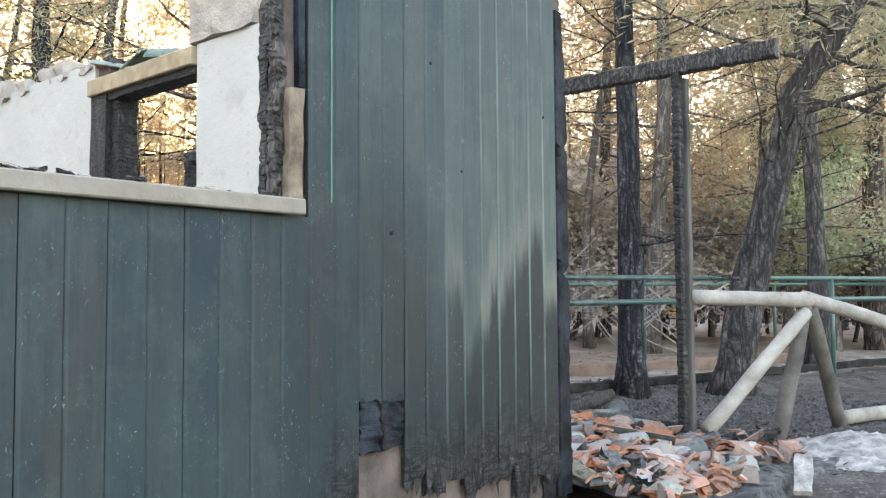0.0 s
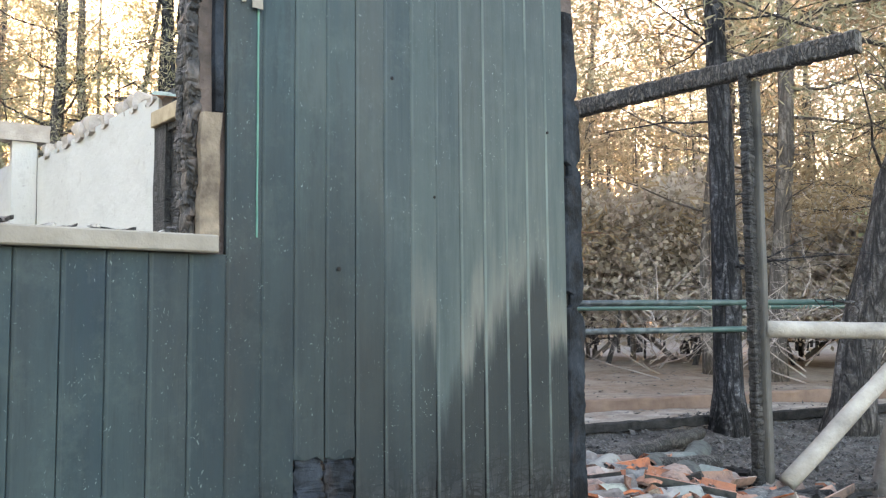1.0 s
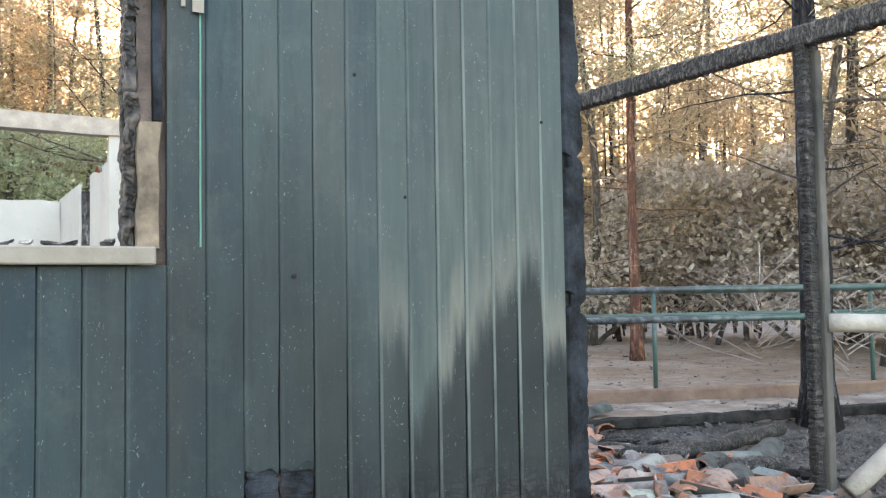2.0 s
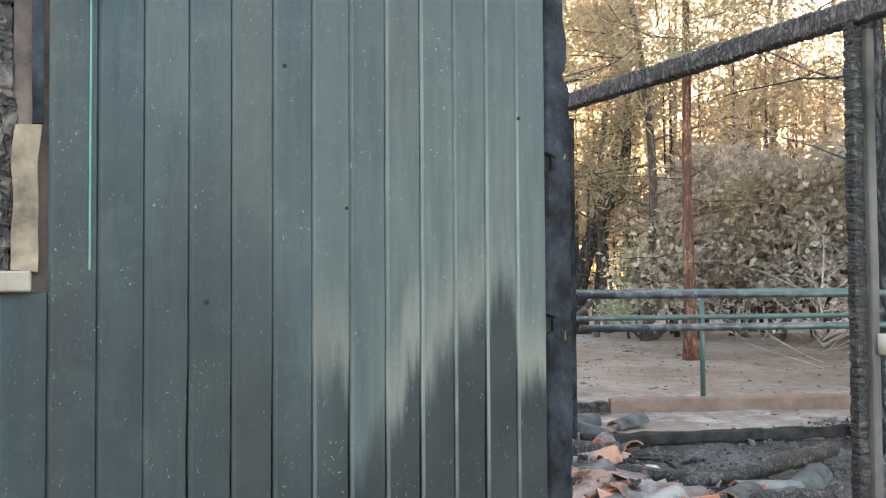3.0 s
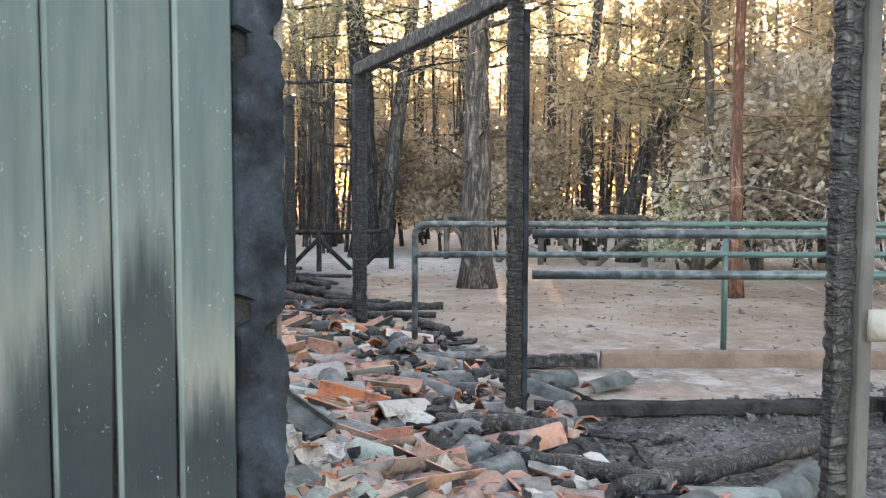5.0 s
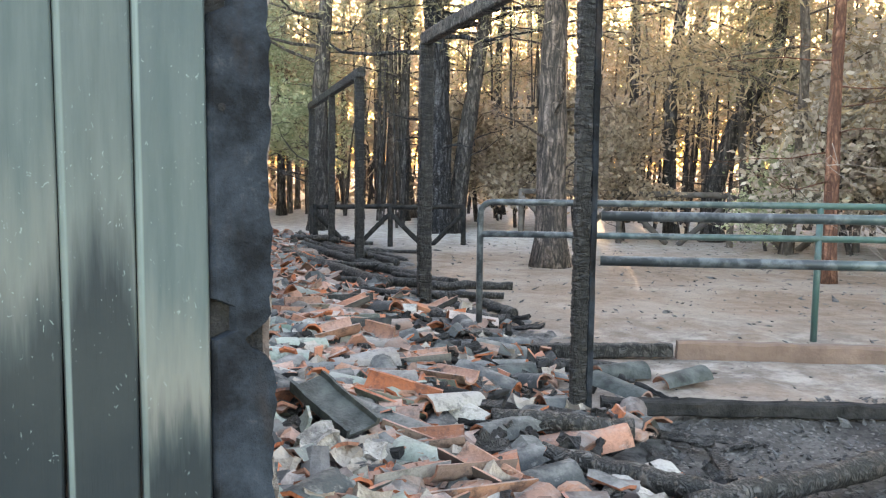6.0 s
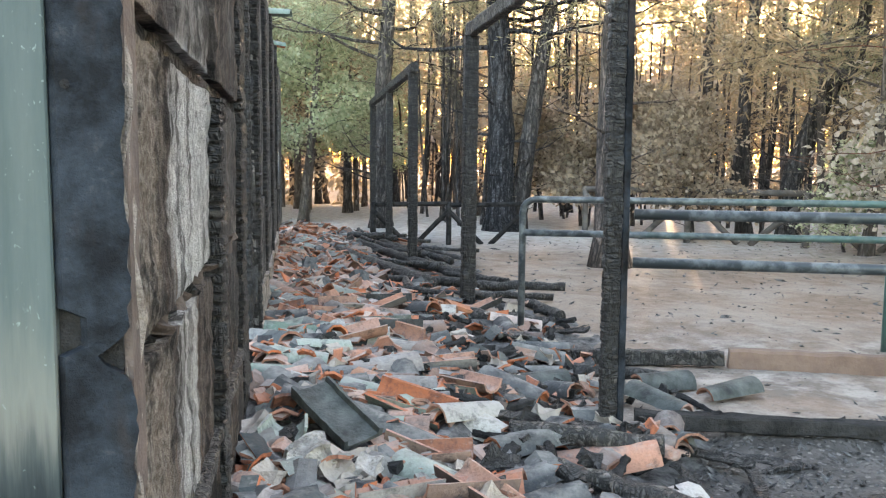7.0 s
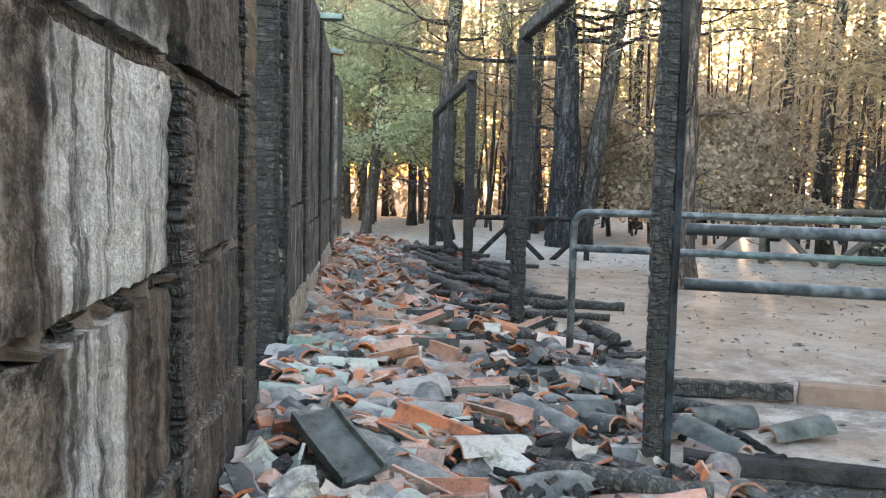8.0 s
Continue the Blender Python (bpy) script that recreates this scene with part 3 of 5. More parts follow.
def board_mesh(w, z0, z1, seed, ragged=0.0, thick=0.022, shrink=0.0):
    """An upright board with chamfered edges; ragged: how far its foot is eaten away."""
    rnd = random.Random(seed)
    bm = bmesh.new()
    prof = [(0.0016, thick), (0.0016, 0.0052), (0.0095, 0.0), (0.034, 0.0), (w * 0.5, 0.0004), (w - 0.034, 0.0), (w - 0.003, 0.0), (w - 0.0002, 0.0034), (w - 0.0002, thick)]
    cuts = [z0 + rnd.uniform(0, ragged) for _ in prof]
    zs = [None] + ([z0 + 0.10 + ragged, z0 + 0.2 + ragged] if ragged else []) + [z0 + (z1 - z0) * k / 6 for k in range(3, 7)]
    if shrink:
        zs = zs[:1] + sorted(zs[1:] + [0.80, 0.98, 1.14])
    rows = []
    for z in zs:
        row = []
        for (x, y), c in zip(prof, cuts):
            q = Vector((x, y, c if z is None else z))
            if shrink and x > w * 0.9:
                q.x -= shrink * min(1.0, max(0.0, (1.16 - q.z) / 0.30)) * (0.75 + 0.5 * noise.noise(Vector((seed, q.z * 7, 0))))
            q.y += 0.0016 * noise.noise(Vector((seed * 3.7, q.z * 1.7, x * 4)))
            if ragged and (z is None or z < z0 + 0.3):
                q += noise.noise_vector(q * 30 + Vector((seed, 0, 0))) * 0.004
            row.append(bm.verts.new(q))
        rows.append(row)
    for a, b in zip(rows, rows[1:]):
        for k in range(len(prof) - 1):
            bm.faces.new((a[k], a[k + 1], b[k + 1], b[k]))
    bm.faces.new(rows[-1][::-1])
    bm.faces.new(rows[0])
    return bm


def build_front():
    rnd = random.Random(11)
    x = -0.101
    i = 0
    while x > -4.3:
        x -= W
        i += 1
        # how far up the fire ate each board
        foot, rag = 0.0, 0.0
        if x > -1.36:
            foot, rag = 0.16 + 0.17 * min(1.0, max(0.0, (-0.4 - x) / 0.7)) + rnd.uniform(-0.07, 0.06), 0.10
        if -1.46 < x < -1.20:
            foot, rag = 0.64, 0.05
        top = 3.05 + rnd.uniform(-0.03, 0.02) if x > -1.66 else 1.302
        ob = part("board", board_mesh(W, foot, top, i, rag, 0.022, (0.0015, 0.006, 0.003, 0.0075)[i % 4] if -1.5 < x < -0.3 else 0.0), GREEN, front)
        ob.location = (x, rnd.uniform(-0.002, 0.002), 0)
        if foot == 0.64:
            bm = bmesh.new()
            lo = 0.46 + rnd.uniform(0, 0.05)
            hew(bm, (W * 0.5 + x, 0.016, lo), (W * 0.5 + x + rnd.uniform(-0.006, 0.006), 0.016, 0.672), W * 0.92, 0.022, 24, 0.014, 17, 0.0, 0.020)
            part("charred_stub", bm, CHAR_BLUE, front, "charred lower end of a board")
    # corner board, burnt black, its outer edge eaten away
    bm = bmesh.new()
    n = 160
    rows = []
    for k in range(n + 1):
        z = 0.1 + 2.3 * k / n
        e = 0.002 + 0.014 * noise.noise(Vector((z * 2.3, 1.0, 0))) + 0.010 * noise.noise(Vector((z * 17, 2.0, 0))) + 0.007 * noise.noise(Vector((z * 43, 2.0, 0)))
        for c, deep, tall in ((1.135, 0.052, 0.026), (1.74, 0.026, 0.020), (2.02, 0.03, 0.03)):
            e -= (deep + 0.014 * noise.noise(Vector((z * 60, 5.0, 0)))) * math.exp(-((z - c) / tall) ** 2)
        if z > 2.0:
            e -= 0.10 * (z - 2.0)
        lip = -0.1005 + 0.032 * sum((1.0 if abs(z - c - 0.01 * noise.noise(Vector((z * 30, 8, 0)))) < 0.028 else 0.0) for c in (1.177, 1.722))
        rows.append([bm.verts.new((lip, 0.010, z)), bm.verts.new((lip + 0.012, -0.001, z)), bm.verts.new(((lip + e) / 2, 0.0, z)), bm.verts.new((e, 0.001, z)), bm.verts.new((e - 0.004, 0.022, z)), bm.verts.new((lip, 0.022, z))])
    for a, b in zip(rows, rows[1:]):
        for k in range(6):
            bm.faces.new((a[k], a[(k + 1) % 6], b[(k + 1) % 6], b[k]))
    bm.faces.new(rows[0])
    bm.faces.new(rows[-1][::-1])
    part("corner_board", bm, CHAR_BLUE, front, "blistered black corner board with eaten edge")
    # black plate added behind the notches, standing in for the shade inside them
    bm = bmesh.new()
    box(bm, -0.20, -0.012, 0.024, 0.032, 0.0, 2.4)
    part("backing", bm, KERB_BLACK, front)
    # masonry behind the boards
    bm = bmesh.new()
    box(bm, -4.3, -1.70, 0.034, 0.17, -0.1, 1.302)
    part("masonry", bm, BASE, front)
    bm = bmesh.new()
    box(bm, -1.70, 0.0, 0.034, 0.125, -0.1, 3.0)
    part("masonry", bm, BASE, front)
    # window jamb: charred studs, a strip of pale trim and a broken render edge
    bm = bmesh.new()
    hew(bm, (-1.715, 0.105, 1.35), (-1.715, 0.105, 3.0), 0.035, 0.045, 150, 0.010, 14, 0.0, 0.009)
    part("jamb_stud", bm, CHAR, front, "crackled charcoal stud")
    bm = bmesh.new()
    hew(bm, (-1.716, 0.056, 1.35), (-1.716, 0.056, 3.0), 0.036, 0.06, 150, 0.012, 9, 0.0, 0.012)
    part("jamb_lining", bm, mat_char("smoked_brown_stud", (0.085, 0.060, 0.050), 0.5, 1.0, (7, 7, 9)), front, "smoke-browned window lining")
    bm = bmesh.new()
    box(bm, -1.700, -1.640, 0.002, 0.032, 1.358, 1.73, 14, 0.009)
    part("trim_strip", bm, mat_plain("smoked_beige_paint", (0.06, 0.045, 0.036), (0.29, 0.23, 0.17), 0.85, 11.0, 0.004), front, "flaking beige trim strip")
    bm = bmesh.new()
    box(bm, -1.660, -1.633, 0.006, 0.032, 1.735, 3.0, 5, 0.006)
    part("trim_strip", bm, CHAR_BLUE, front, "blackened trim strip")
    # a split seam whose raw edge shows fresh green, with torn paper-pale flakes above it
    bm = bmesh.new()
    box(bm, -1.5215, -1.5165, -0.0035, 0.004, 1.36, 2.12, 12, 0.0012)
    part("split_edge", bm, mat_plain("fresh_green_paint", (0.05, 0.16, 0.125), (0.10, 0.25, 0.20), 0.55, 9.0, 0.002), front, "bright green edge of a split board")
    for fx, fz, fw, fh in ((-1.525, 2.15, 0.034, 0.16), (-1.655, 2.16, 0.055, 0.10), (-1.57, 2.12, 0.012, 0.07)):
        bm = bmesh.new()
        box(bm, fx - fw / 2, fx + fw / 2, -0.006, -0.001, fz - fh / 2, fz + fh / 2, 6, 0.016)
        part("paint_flake", bm, OLD_WOOD, front, "curled pale flake of old paint")
    # nail and knot holes: black plugs put in for the shade inside them
    for hx, hz, hr in ((-0.811, 1.542, 0.006), (-0.205, 1.86, 0.006), (-0.075, 1.53, 0.007), (-1.22, 1.27, 0.008), (-1.0, 1.95, 0.007)):
        bm = bmesh.new()
        tube(bm, [(hx, -0.0035, hz), (hx, 0.004, hz)], [hr, hr * 0.8], 8)
        part("nail_hole", bm, KERB_BLACK, front)
    # sill
    bm = bmesh.new()
    for z0, z1, y0 in ((1.305, 1.358, -0.034),):
        vs = box(bm, -4.3, -1.655, y0, -0.003, z0, z1, 0, 0, None, 0.005)
        box(bm, -4.3, -1.70, -0.003, 0.19, z0, z1, 0, 0, None, 0.005)
    s = part("window_sill", bm, OLD_WOOD, front, "weathered beige timber sill")
    # cinders lying on the sill
    for k in range(26):
        bm = bmesh.new()
        px = -1.74 - 1.15 * rnd.random() ** 1.2
        ln = rnd.uniform(0.03, 0.10)
        hew(bm, (-ln / 2, 0, 0), (ln / 2, 0, 0.01), rnd.uniform(0.02, 0.05), rnd.uniform(0.008, 0.02), 4, 0.008, 20)
        c = part("cinder", bm, CHAR if k % 3 else PALE_ASH)
        c.location, c.rotation_euler = (px, rnd.uniform(0.0, 0.16), 1.366), (0, 0, rnd.uniform(0, 3.1))
        tagged(c, "flake of charred wood lying on the sill", "debris", "cinders on the sill")


build_front()

# ---- hut: side wall of rendered blocks ----
side = tagged(new("wall_side"), "smoke-blackened rendered block wall with burnt-out batten slots", "wall", kind="structure")


def build_side():
    END = 15.0
    courses = ((-0.1, 0.585), (0.615, 1.085), (1.135, 1.62), (1.675, 2.17), (2.20, 2.90))
    spans = ((0.11, 1.27), (1.47, 2.42), (4.07, 5.6), (5.62, 7.6), (7.62, 9.9), (9.92, 11.2), (12.4, END))
    rnd = random.Random(3)
    for y0, y1 in spans:
        tall = ((-0.1, 0.9 + 0.3 * rnd.random()), (1.3, 2.95))
        for j, (z0, z1) in enumerate(courses if y0 < 3 else ((-0.1, tall[0][1]), (tall[0][1] + 0.025, 2.93))):
            bm = bmesh.new()
            box(bm, -0.17, rnd.uniform(-0.004, 0.004) + (0.012 if j == 0 else 0.0), y0, y1, z0, z1, 6, 0.010)
            if y0 < 3:
                bmesh.ops.subdivide_edges(bm, edges=bm.edges[:], cuts=3, use_grid_fill=True)
                for v in bm.verts:
                    v.co += noise.noise_vector(v.co * 21) * 0.006 + noise.noise_vector(v.co * 47) * 0.006
            part("panel", bm, RENDER, side)
    # masonry seen in the slots
    bm = bmesh.new()
    for y0, y1 in ((0.18, 2.40), (4.09, 11.18), (12.42, END - 0.02)):
        box(bm, -0.18, -0.055, y0, y1, -0.1, 2.88)
    part("masonry", bm, BASE, side)
    # plaster inside
    for y0, y1, z1 in ((0.18, 2.82, 2.77), (4.26, 7.9, 2.92), (8.05, 11.2, 3.05), (12.4, END, 3.05)):
        bm = bmesh.new()
        box(bm, -0.215, -0.172, y0, y1, -0.1, z1, 8, 0.006)
        part("plaster", bm, PLASTER, side, "white plaster, chipped along its top")
    # pale plinth past the opening
    for y0, y1, z1 in ((4.30, 5.9, 0.56), (5.95, 7.5, 0.50), (7.55, 9.8, 0.52)):
        bm = bmesh.new()
        box(bm, -0.10, 0.035, y0, y1, -0.1, z1, 9, 0.022)
        for v in bm.verts:
            v.co += noise.noise_vector(v.co * 23) * 0.008
        part("plinth", bm, MORTAR, side, "pale smoke-streaked plinth")
    # the opening's far and near linings
    bm = bmesh.new()
    hew(bm, (-0.10, 3.99, 0.05), (-0.10, 3.99, 2.7), 0.17, 0.12, 240, 0.010, 11, 0.0, 0.014)
    part("jamb_post", bm, CHAR, side, "crackled charcoal door post")
    bm = bmesh.new()
    box(bm, -0.23, -0.16, 4.05, 4.29, 0.0, 2.72, 8, 0.010)
    part("jamb_board", bm, CHAR, side)
    bm = bmesh.new()
    box(bm, -0.168, -0.01, 2.425, 2.80, -0.1, 2.90, 5, 0.008)
    part("jamb_block", bm, RENDER, side)
    bm = bmesh.new()
    hew(bm, (0.0, 2.61, 0.1), (0.0, 2.61, 2.86), 0.05, 0.35, 240, 0.012, 11, 0.0, 0.012)
    part("jamb_plank", bm, CHAR, side, "crackled grey-black plank beside the opening")
    bm = bmesh.new()
    box(bm, -0.26, 0.0, 2.83, 4.30, 2.63, 2.76, 0, 0, None, 0.008)
    part("lintel", bm, TAN_WOOD, side, "pale tan timber lintel")
    bm = bmesh.new()
    hew(bm, (-0.14, 2.84, 2.60), (-0.14, 4.05, 2.60), 0.16, 0.06, 20, 0.010, 10)
    part("lintel_edge", bm, CHAR, side, "charred underside of the lintel")
    # uprights burnt down in their grooves
    for y, z0, z1 in ((1.37, 0.36, 1.61), (5.6, 0.3, 2.8), (7.6, 0.2, 2.9), (4.15, 0.2, 2.9), (9.9, 0.3, 2.9)):
        bm = bmesh.new()
        hew(bm, (-0.006, y, z0), (-0.006, y, z1), 0.085, 0.17, 190, 0.010, 13, 0.0, 0.024)
        part("batten", bm, CHAR, side, "burnt upright batten")
    bm = bmesh.new()
    hew(bm, (-0.05, 0.25, 1.648), (-0.05, 2.5, 1.648), 0.05, 0.05, 30, 0.010, 12)
    part("batten", bm, CHAR, side)
    bm = bmesh.new()
    hew(bm, (0.0, 0.3, 0.60), (0.0, 2.4, 0.60), 0.05, 0.035, 40, 0.012, 15)
    part("batten", bm, CHAR_GREY, side, "ash-grey batten ledge")
    # mortar lumps in the middle slot
    for k in range(22):
        bm = bmesh.new()
        a = rnd.uniform(0.03, 0.09)
        box(bm, -a / 2, a / 2, -a / 2, a / 2, -0.026, 0.02, 4, 0.045)
        c = part("mortar_lump", bm, BASE if k % 3 else CHAR, side)
        c.rotation_euler = (rnd.uniform(-0.4, 0.4), 0, rnd.uniform(0, 3))
        c.location = (-0.05, 0.28 + 2.2 * k / 22 + rnd.uniform(-0.03, 0.03), 1.110)
    # torn render at the corner
    bm = bmesh.new()
    box(bm, -0.16, 0.000, 0.034, 0.10, 0.0, 2.3, 40, 0.020)
    for v in bm.verts:
        v.co += noise.noise_vector(v.co * 34) * 0.010 + noise.noise_vector(v.co * 80) * 0.006
    part("torn_edge", bm, MORTAR, side, "torn grey mortar edge at the corner")
    # blocks left along the top
    for k in range(9):
        bm = bmesh.new()
        w = rnd.uniform(0.20, 0.40)
        box(bm, -0.22, -0.02, 0, w, 0, rnd.uniform(0.07, 0.19), 6, 0.045)
        c = part("cap_block", bm, BLOCK, side)
        c.location = (rnd.uniform(-0.03, 0.02), 4.32 + 0.385 * k + rnd.uniform(-0.04, 0.04), 2.87)
        c.rotation_euler = (rnd.uniform(-0.08, 0.08), 0, rnd.uniform(-0.12, 0.12))
    bm = bmesh.new()
    box(bm, -0.24, 0.0, 2.18, 2.88, 2.78, 3.10, 4, 0.03)
    part("cap_block", bm, BLOCK, side)


build_side()

inner = tagged(new("wall_cross"), "white plastered inner wall, broken down below its ring beam", "wall", kind="structure")
bm = bmesh.new()
box(bm, -0.48, -0.22, 7.90, 8.04, -0.1, 3.1, 5, 0.012)
part("pier", bm, PLASTER, inner, "white plastered pier")
bm = bmesh.new()
box(bm, -4.25, -0.1, 7.86, 8.10, 3.10, 3.30, 6, 0.014)
part("ring_beam", bm, BLOCK, inner, "grey concrete ring beam")
back = tagged(new("wall_back"), "white plastered end wall with a ragged top", "wall", kind="structure")
bm = bmesh.new()
box(bm, -4.25, -0.22, 14.8, 15.0, -0.1, 3.0, 9, 0.03)
part("plaster", bm, PLASTER, back)
left = tagged(new("wall_far_side"), "plain plastered wall closing the burnt hut", "wall", kind="structure")
bm = bmesh.new()
box(bm, -4.45, -4.27, 0.25, 15.0, -0.1, 1.6, 4, 0.02)
part("plaster", bm, PLASTER, left)


# ---- roof tiles ----
def tile_shape(seed, length=0.40, r0=0.085, r1=0.105, arc=2.6, whole=False, seg=5):
    """A curved clay tile or a shard of one: verts, faces, and which faces are clay."""
    rnd = random.Random(seed)
    th = 0.014
    a0, a1 = -arc / 2, arc / 2
    if not whole:
        a0, a1 = a0 * rnd.uniform(0.2, 1.0), a1 * rnd.uniform(0.4, 1.0)
        length *= rnd.uniform(0.3, 0.9)
    v = []
    for end in (0, 1):
        for shell in (0, 1):
            for k in range(seg + 1):
                a = a0 + (a1 - a0) * k / seg
                y = (-0.5 + end) * length
                if not whole:
                    y += rnd.uniform(-0.10, 0.10) * length * (1 if shell == 0 else 0)
                    if shell == 1:
                        y = v[-(seg + 1)][1]
                r = (r0 if end == 0 else r1) - th * shell
                v.append((math.sin(a) * r, y, math.cos(a) * r - r0 * 0.72))
    n = seg + 1
    f, clay = [], []
    for k in range(seg):
        f.append((k, k + 1, 2 * n + k + 1, 2 * n + k)); clay.append(0)
        f.append((n + k + 1, n + k, 3 * n + k, 3 * n + k + 1)); clay.append(1)
        f.append((k + 1, k, n + k, n + k + 1)); clay.append(1)
        f.append((2 * n + k, 2 * n + k + 1, 3 * n + k + 1, 3 * n + k)); clay.append(1)
    for k in (0, seg):
        f.append((k, 2 * n + k, 3 * n + k, n + k)); clay.append(1)
    return v, f, clay


def tile_mesh(seed, top, clay_mat, **kw):
    v, f, clay = tile_shape(seed, **kw)
    me = bpy.data.meshes.new("roof_tile")
    me.from_pydata(v, [], f)
    me.materials.append(top)
    me.materials.append(clay_mat)
    me.polygons.foreach_set("material_index", clay)
    me.polygons.foreach_set("use_smooth", [True] * len(f))
    me.set_sharp_from_angle(angle=radians(42))
    return me


def heap(x, y):
    """Height of the rubble over the ground beside the wall."""
    edge = 2.05 - 0.25 * math.sin(y * 0.9) - 0.02 * y
    h = 0.24 * max(0.0, 1 - (x / edge) ** 1.5) + 0.05 if x < edge else 0.05 * max(0.0, 1 - (x - edge) / 0.5)
    if y < 1.0:
        h *= max(0.0, min(1.0, 0.45 + 0.55 * (y + 0.5) / 1.5))
    h += 0.05 * noise.noise(Vector((x * 2.2, y * 2.2, 5.0))) + 0.03 * noise.noise(Vector((x * 5, y * 5, 9.0)))
    return max(-0.03, h)


rubble = thing("tile_rubble", "heap of broken curved roof tiles, terracotta and sooty green, among ash", "rubble")


def build_rubble():
    rnd = random.Random(21)
    # the bed of ash and cinders
    nx, ny = 60, 220
    verts, faces = [], []
    for j in range(ny + 1):
        for i in range(nx + 1):
            x, y = 0.02 + 2.6 * i / nx, -0.7 + 14.5 * j / ny
            h = heap(x, y) - 0.02 + 0.02 * noise.noise(Vector((x * 17, y * 17, 2)))
            if i == nx or j in (0, ny):
                h = -0.1
            verts.append((x, y, h + swell(x, y)))
    for j in range(ny):
        for i in range(nx):
            a = j * (nx + 1) + i
            faces.append((a, a + 1, a + nx + 2, a + nx + 1))
    from_arrays("ash_bed", verts, faces, ASH, rubble, "grey ash and cinders under the tiles", True)
    shapes = [tile_mesh(s, TILE_TOP, TILE_CLAY, whole=(s % 3 != 0), length=0.30 + 0.06 * (s % 3), arc=2.9) for s in range(24)]
    dark = [tile_mesh(s, TILE_SOOT, TILE_CLAY, whole=(s % 3 != 0), length=0.30 + 0.06 * (s % 3), arc=2.9) for s in range(12)]
    n = 0
    while n < 298:
        y = -0.35 + 6.2 * rnd.random() ** 1.25
        x = 0.08 + 2.0 * rnd.random()
        if x > 1.15 and rnd.random() < 0.72 or heap(x, y) < 0.03 or y < 0.2 and x < 0.35 or math.hypot(x - 0.36, y - 2.1) < 0.30:
            continue
        n += 1
        ob = new("roof_tile", rnd.choice(dark if rnd.random() < (0.80 if x > 1.0 else 0.25) else shapes))
        ob.parent = rubble
        up = rnd.choice((0, 0, 0, 0, math.pi))
        k = rnd.uniform(0.75, 1.1)
        ob.location = (x, y, heap(x, y) + swell(x, y) + rnd.uniform(0.02, 0.07))
        ob.rotation_euler = (rnd.gauss(0, 0.16), up + rnd.gauss(0, 0.24), rnd.choice((1.57, 1.57, -1.57, 0.6)) + rnd.gauss(0, 0.5))
        ob.scale = (k, k, k)
    # smaller and farther pieces, past counting
    V, F, C = [], [], []
    for k in range(4000):
        y = -0.45 + 14.0 * rnd.random() ** (1.0 if k % 2 else 1.5)
        x = 0.05 + 2.15 * rnd.random() ** (1.0 if y < 5 else 1.35)
        h = heap(x, y)
        if h < 0.02 or math.hypot(x - 0.36, y - 2.1) < 0.22 or x > 1.05 + 0.25 * math.sin(y * 2.3) and k % 5 < 4:
            continue
        v, f, c = tile_shape(1000 + k % 90, whole=False, length=0.36 if y > 5.5 else rnd.choice((0.07, 0.10, 0.14, 0.18, 0.26)), seg=3)
        m = Matrix.LocRotScale((x, y, h + swell(x, y) + rnd.uniform(0.0, 0.05)), Euler((rnd.gauss(0, 0.3), rnd.choice((0, 0, 0, math.pi)) + rnd.gauss(0, 0.35), rnd.uniform(0, 6.28))), None)
        o = len(V)
        V += [tuple(m @ Vector(q)) for q in v]
        F += [tuple(i + o for i in q) for q in f]
        C += [2 if q == 0 and (x > 1.0 and k % 7 or k % 4 == 0) else q for q in c]
    me = bpy.data.meshes.new("tile_shards")
    me.from_pydata(V, [], F)
    me.materials.append(BIT_TOP)
    me.materials.append(BIT_CLAY)
    me.materials.append(BIT_SOOT)
    me.polygons.foreach_set("material_index", C)
    sh = new("tile_shards", me)
    sh.parent = rubble
    tagged(sh, "small shards of broken roof tile", kind="stuff")
    # charred scraps of roof timber among them
    scraps = []
    for s in range(7):
        bm = bmesh.new()
        ln = 0.10 + 0.05 * s
        hew(bm, (-ln / 2, 0, 0), (ln / 2, 0.02, 0.01), 0.035 + 0.007 * (s % 4), 0.025 + 0.006 * (s % 3), 8, 0.016, 12 + s)
        scraps.append(mesh_of("scrap", bm, KERB_BLACK if s % 3 else CHAR_LYING))
    for k in range(190):
        y, x = -0.2 + 6.6 * rnd.random() ** 1.15, 0.95 + 1.5 * rnd.random()
        if k % 5 == 0:
            x = 0.15 + 0.9 * rnd.random()
        ob = new("charred_scrap", scraps[k % 7])
        ob.parent = rubble
        ob.location = (x, y, heap(x, y) + swell(x, y) + rnd.uniform(0.015, 0.06))
        ob.rotation_euler = (rnd.uniform(-0.6, 0.6), rnd.uniform(-0.25, 0.25), rnd.uniform(0, 6.28))
    # lumps of mortar and cinder
    lumps = []
    for s in range(6):
        bm = bmesh.new()
        box(bm, -0.06, 0.06, -0.045, 0.045, -0.03, 0.03, 3, 0.05)
        lumps.append(mesh_of("lump", bm, BLOCK if s % 2 else CHAR))
    for k in range(220):
        y, x = -0.4 + 7.0 * rnd.random() ** 1.2, 0.06 + (2.1 if k < 130 else 0.5) * rnd.random()
        ob = new("mortar_lump", lumps[k % 6])
        ob.parent = rubble
        ob.location = (x, y, heap(x, y) + swell(x, y) + 0.03)
        s = rnd.uniform(0.4, 1.3)
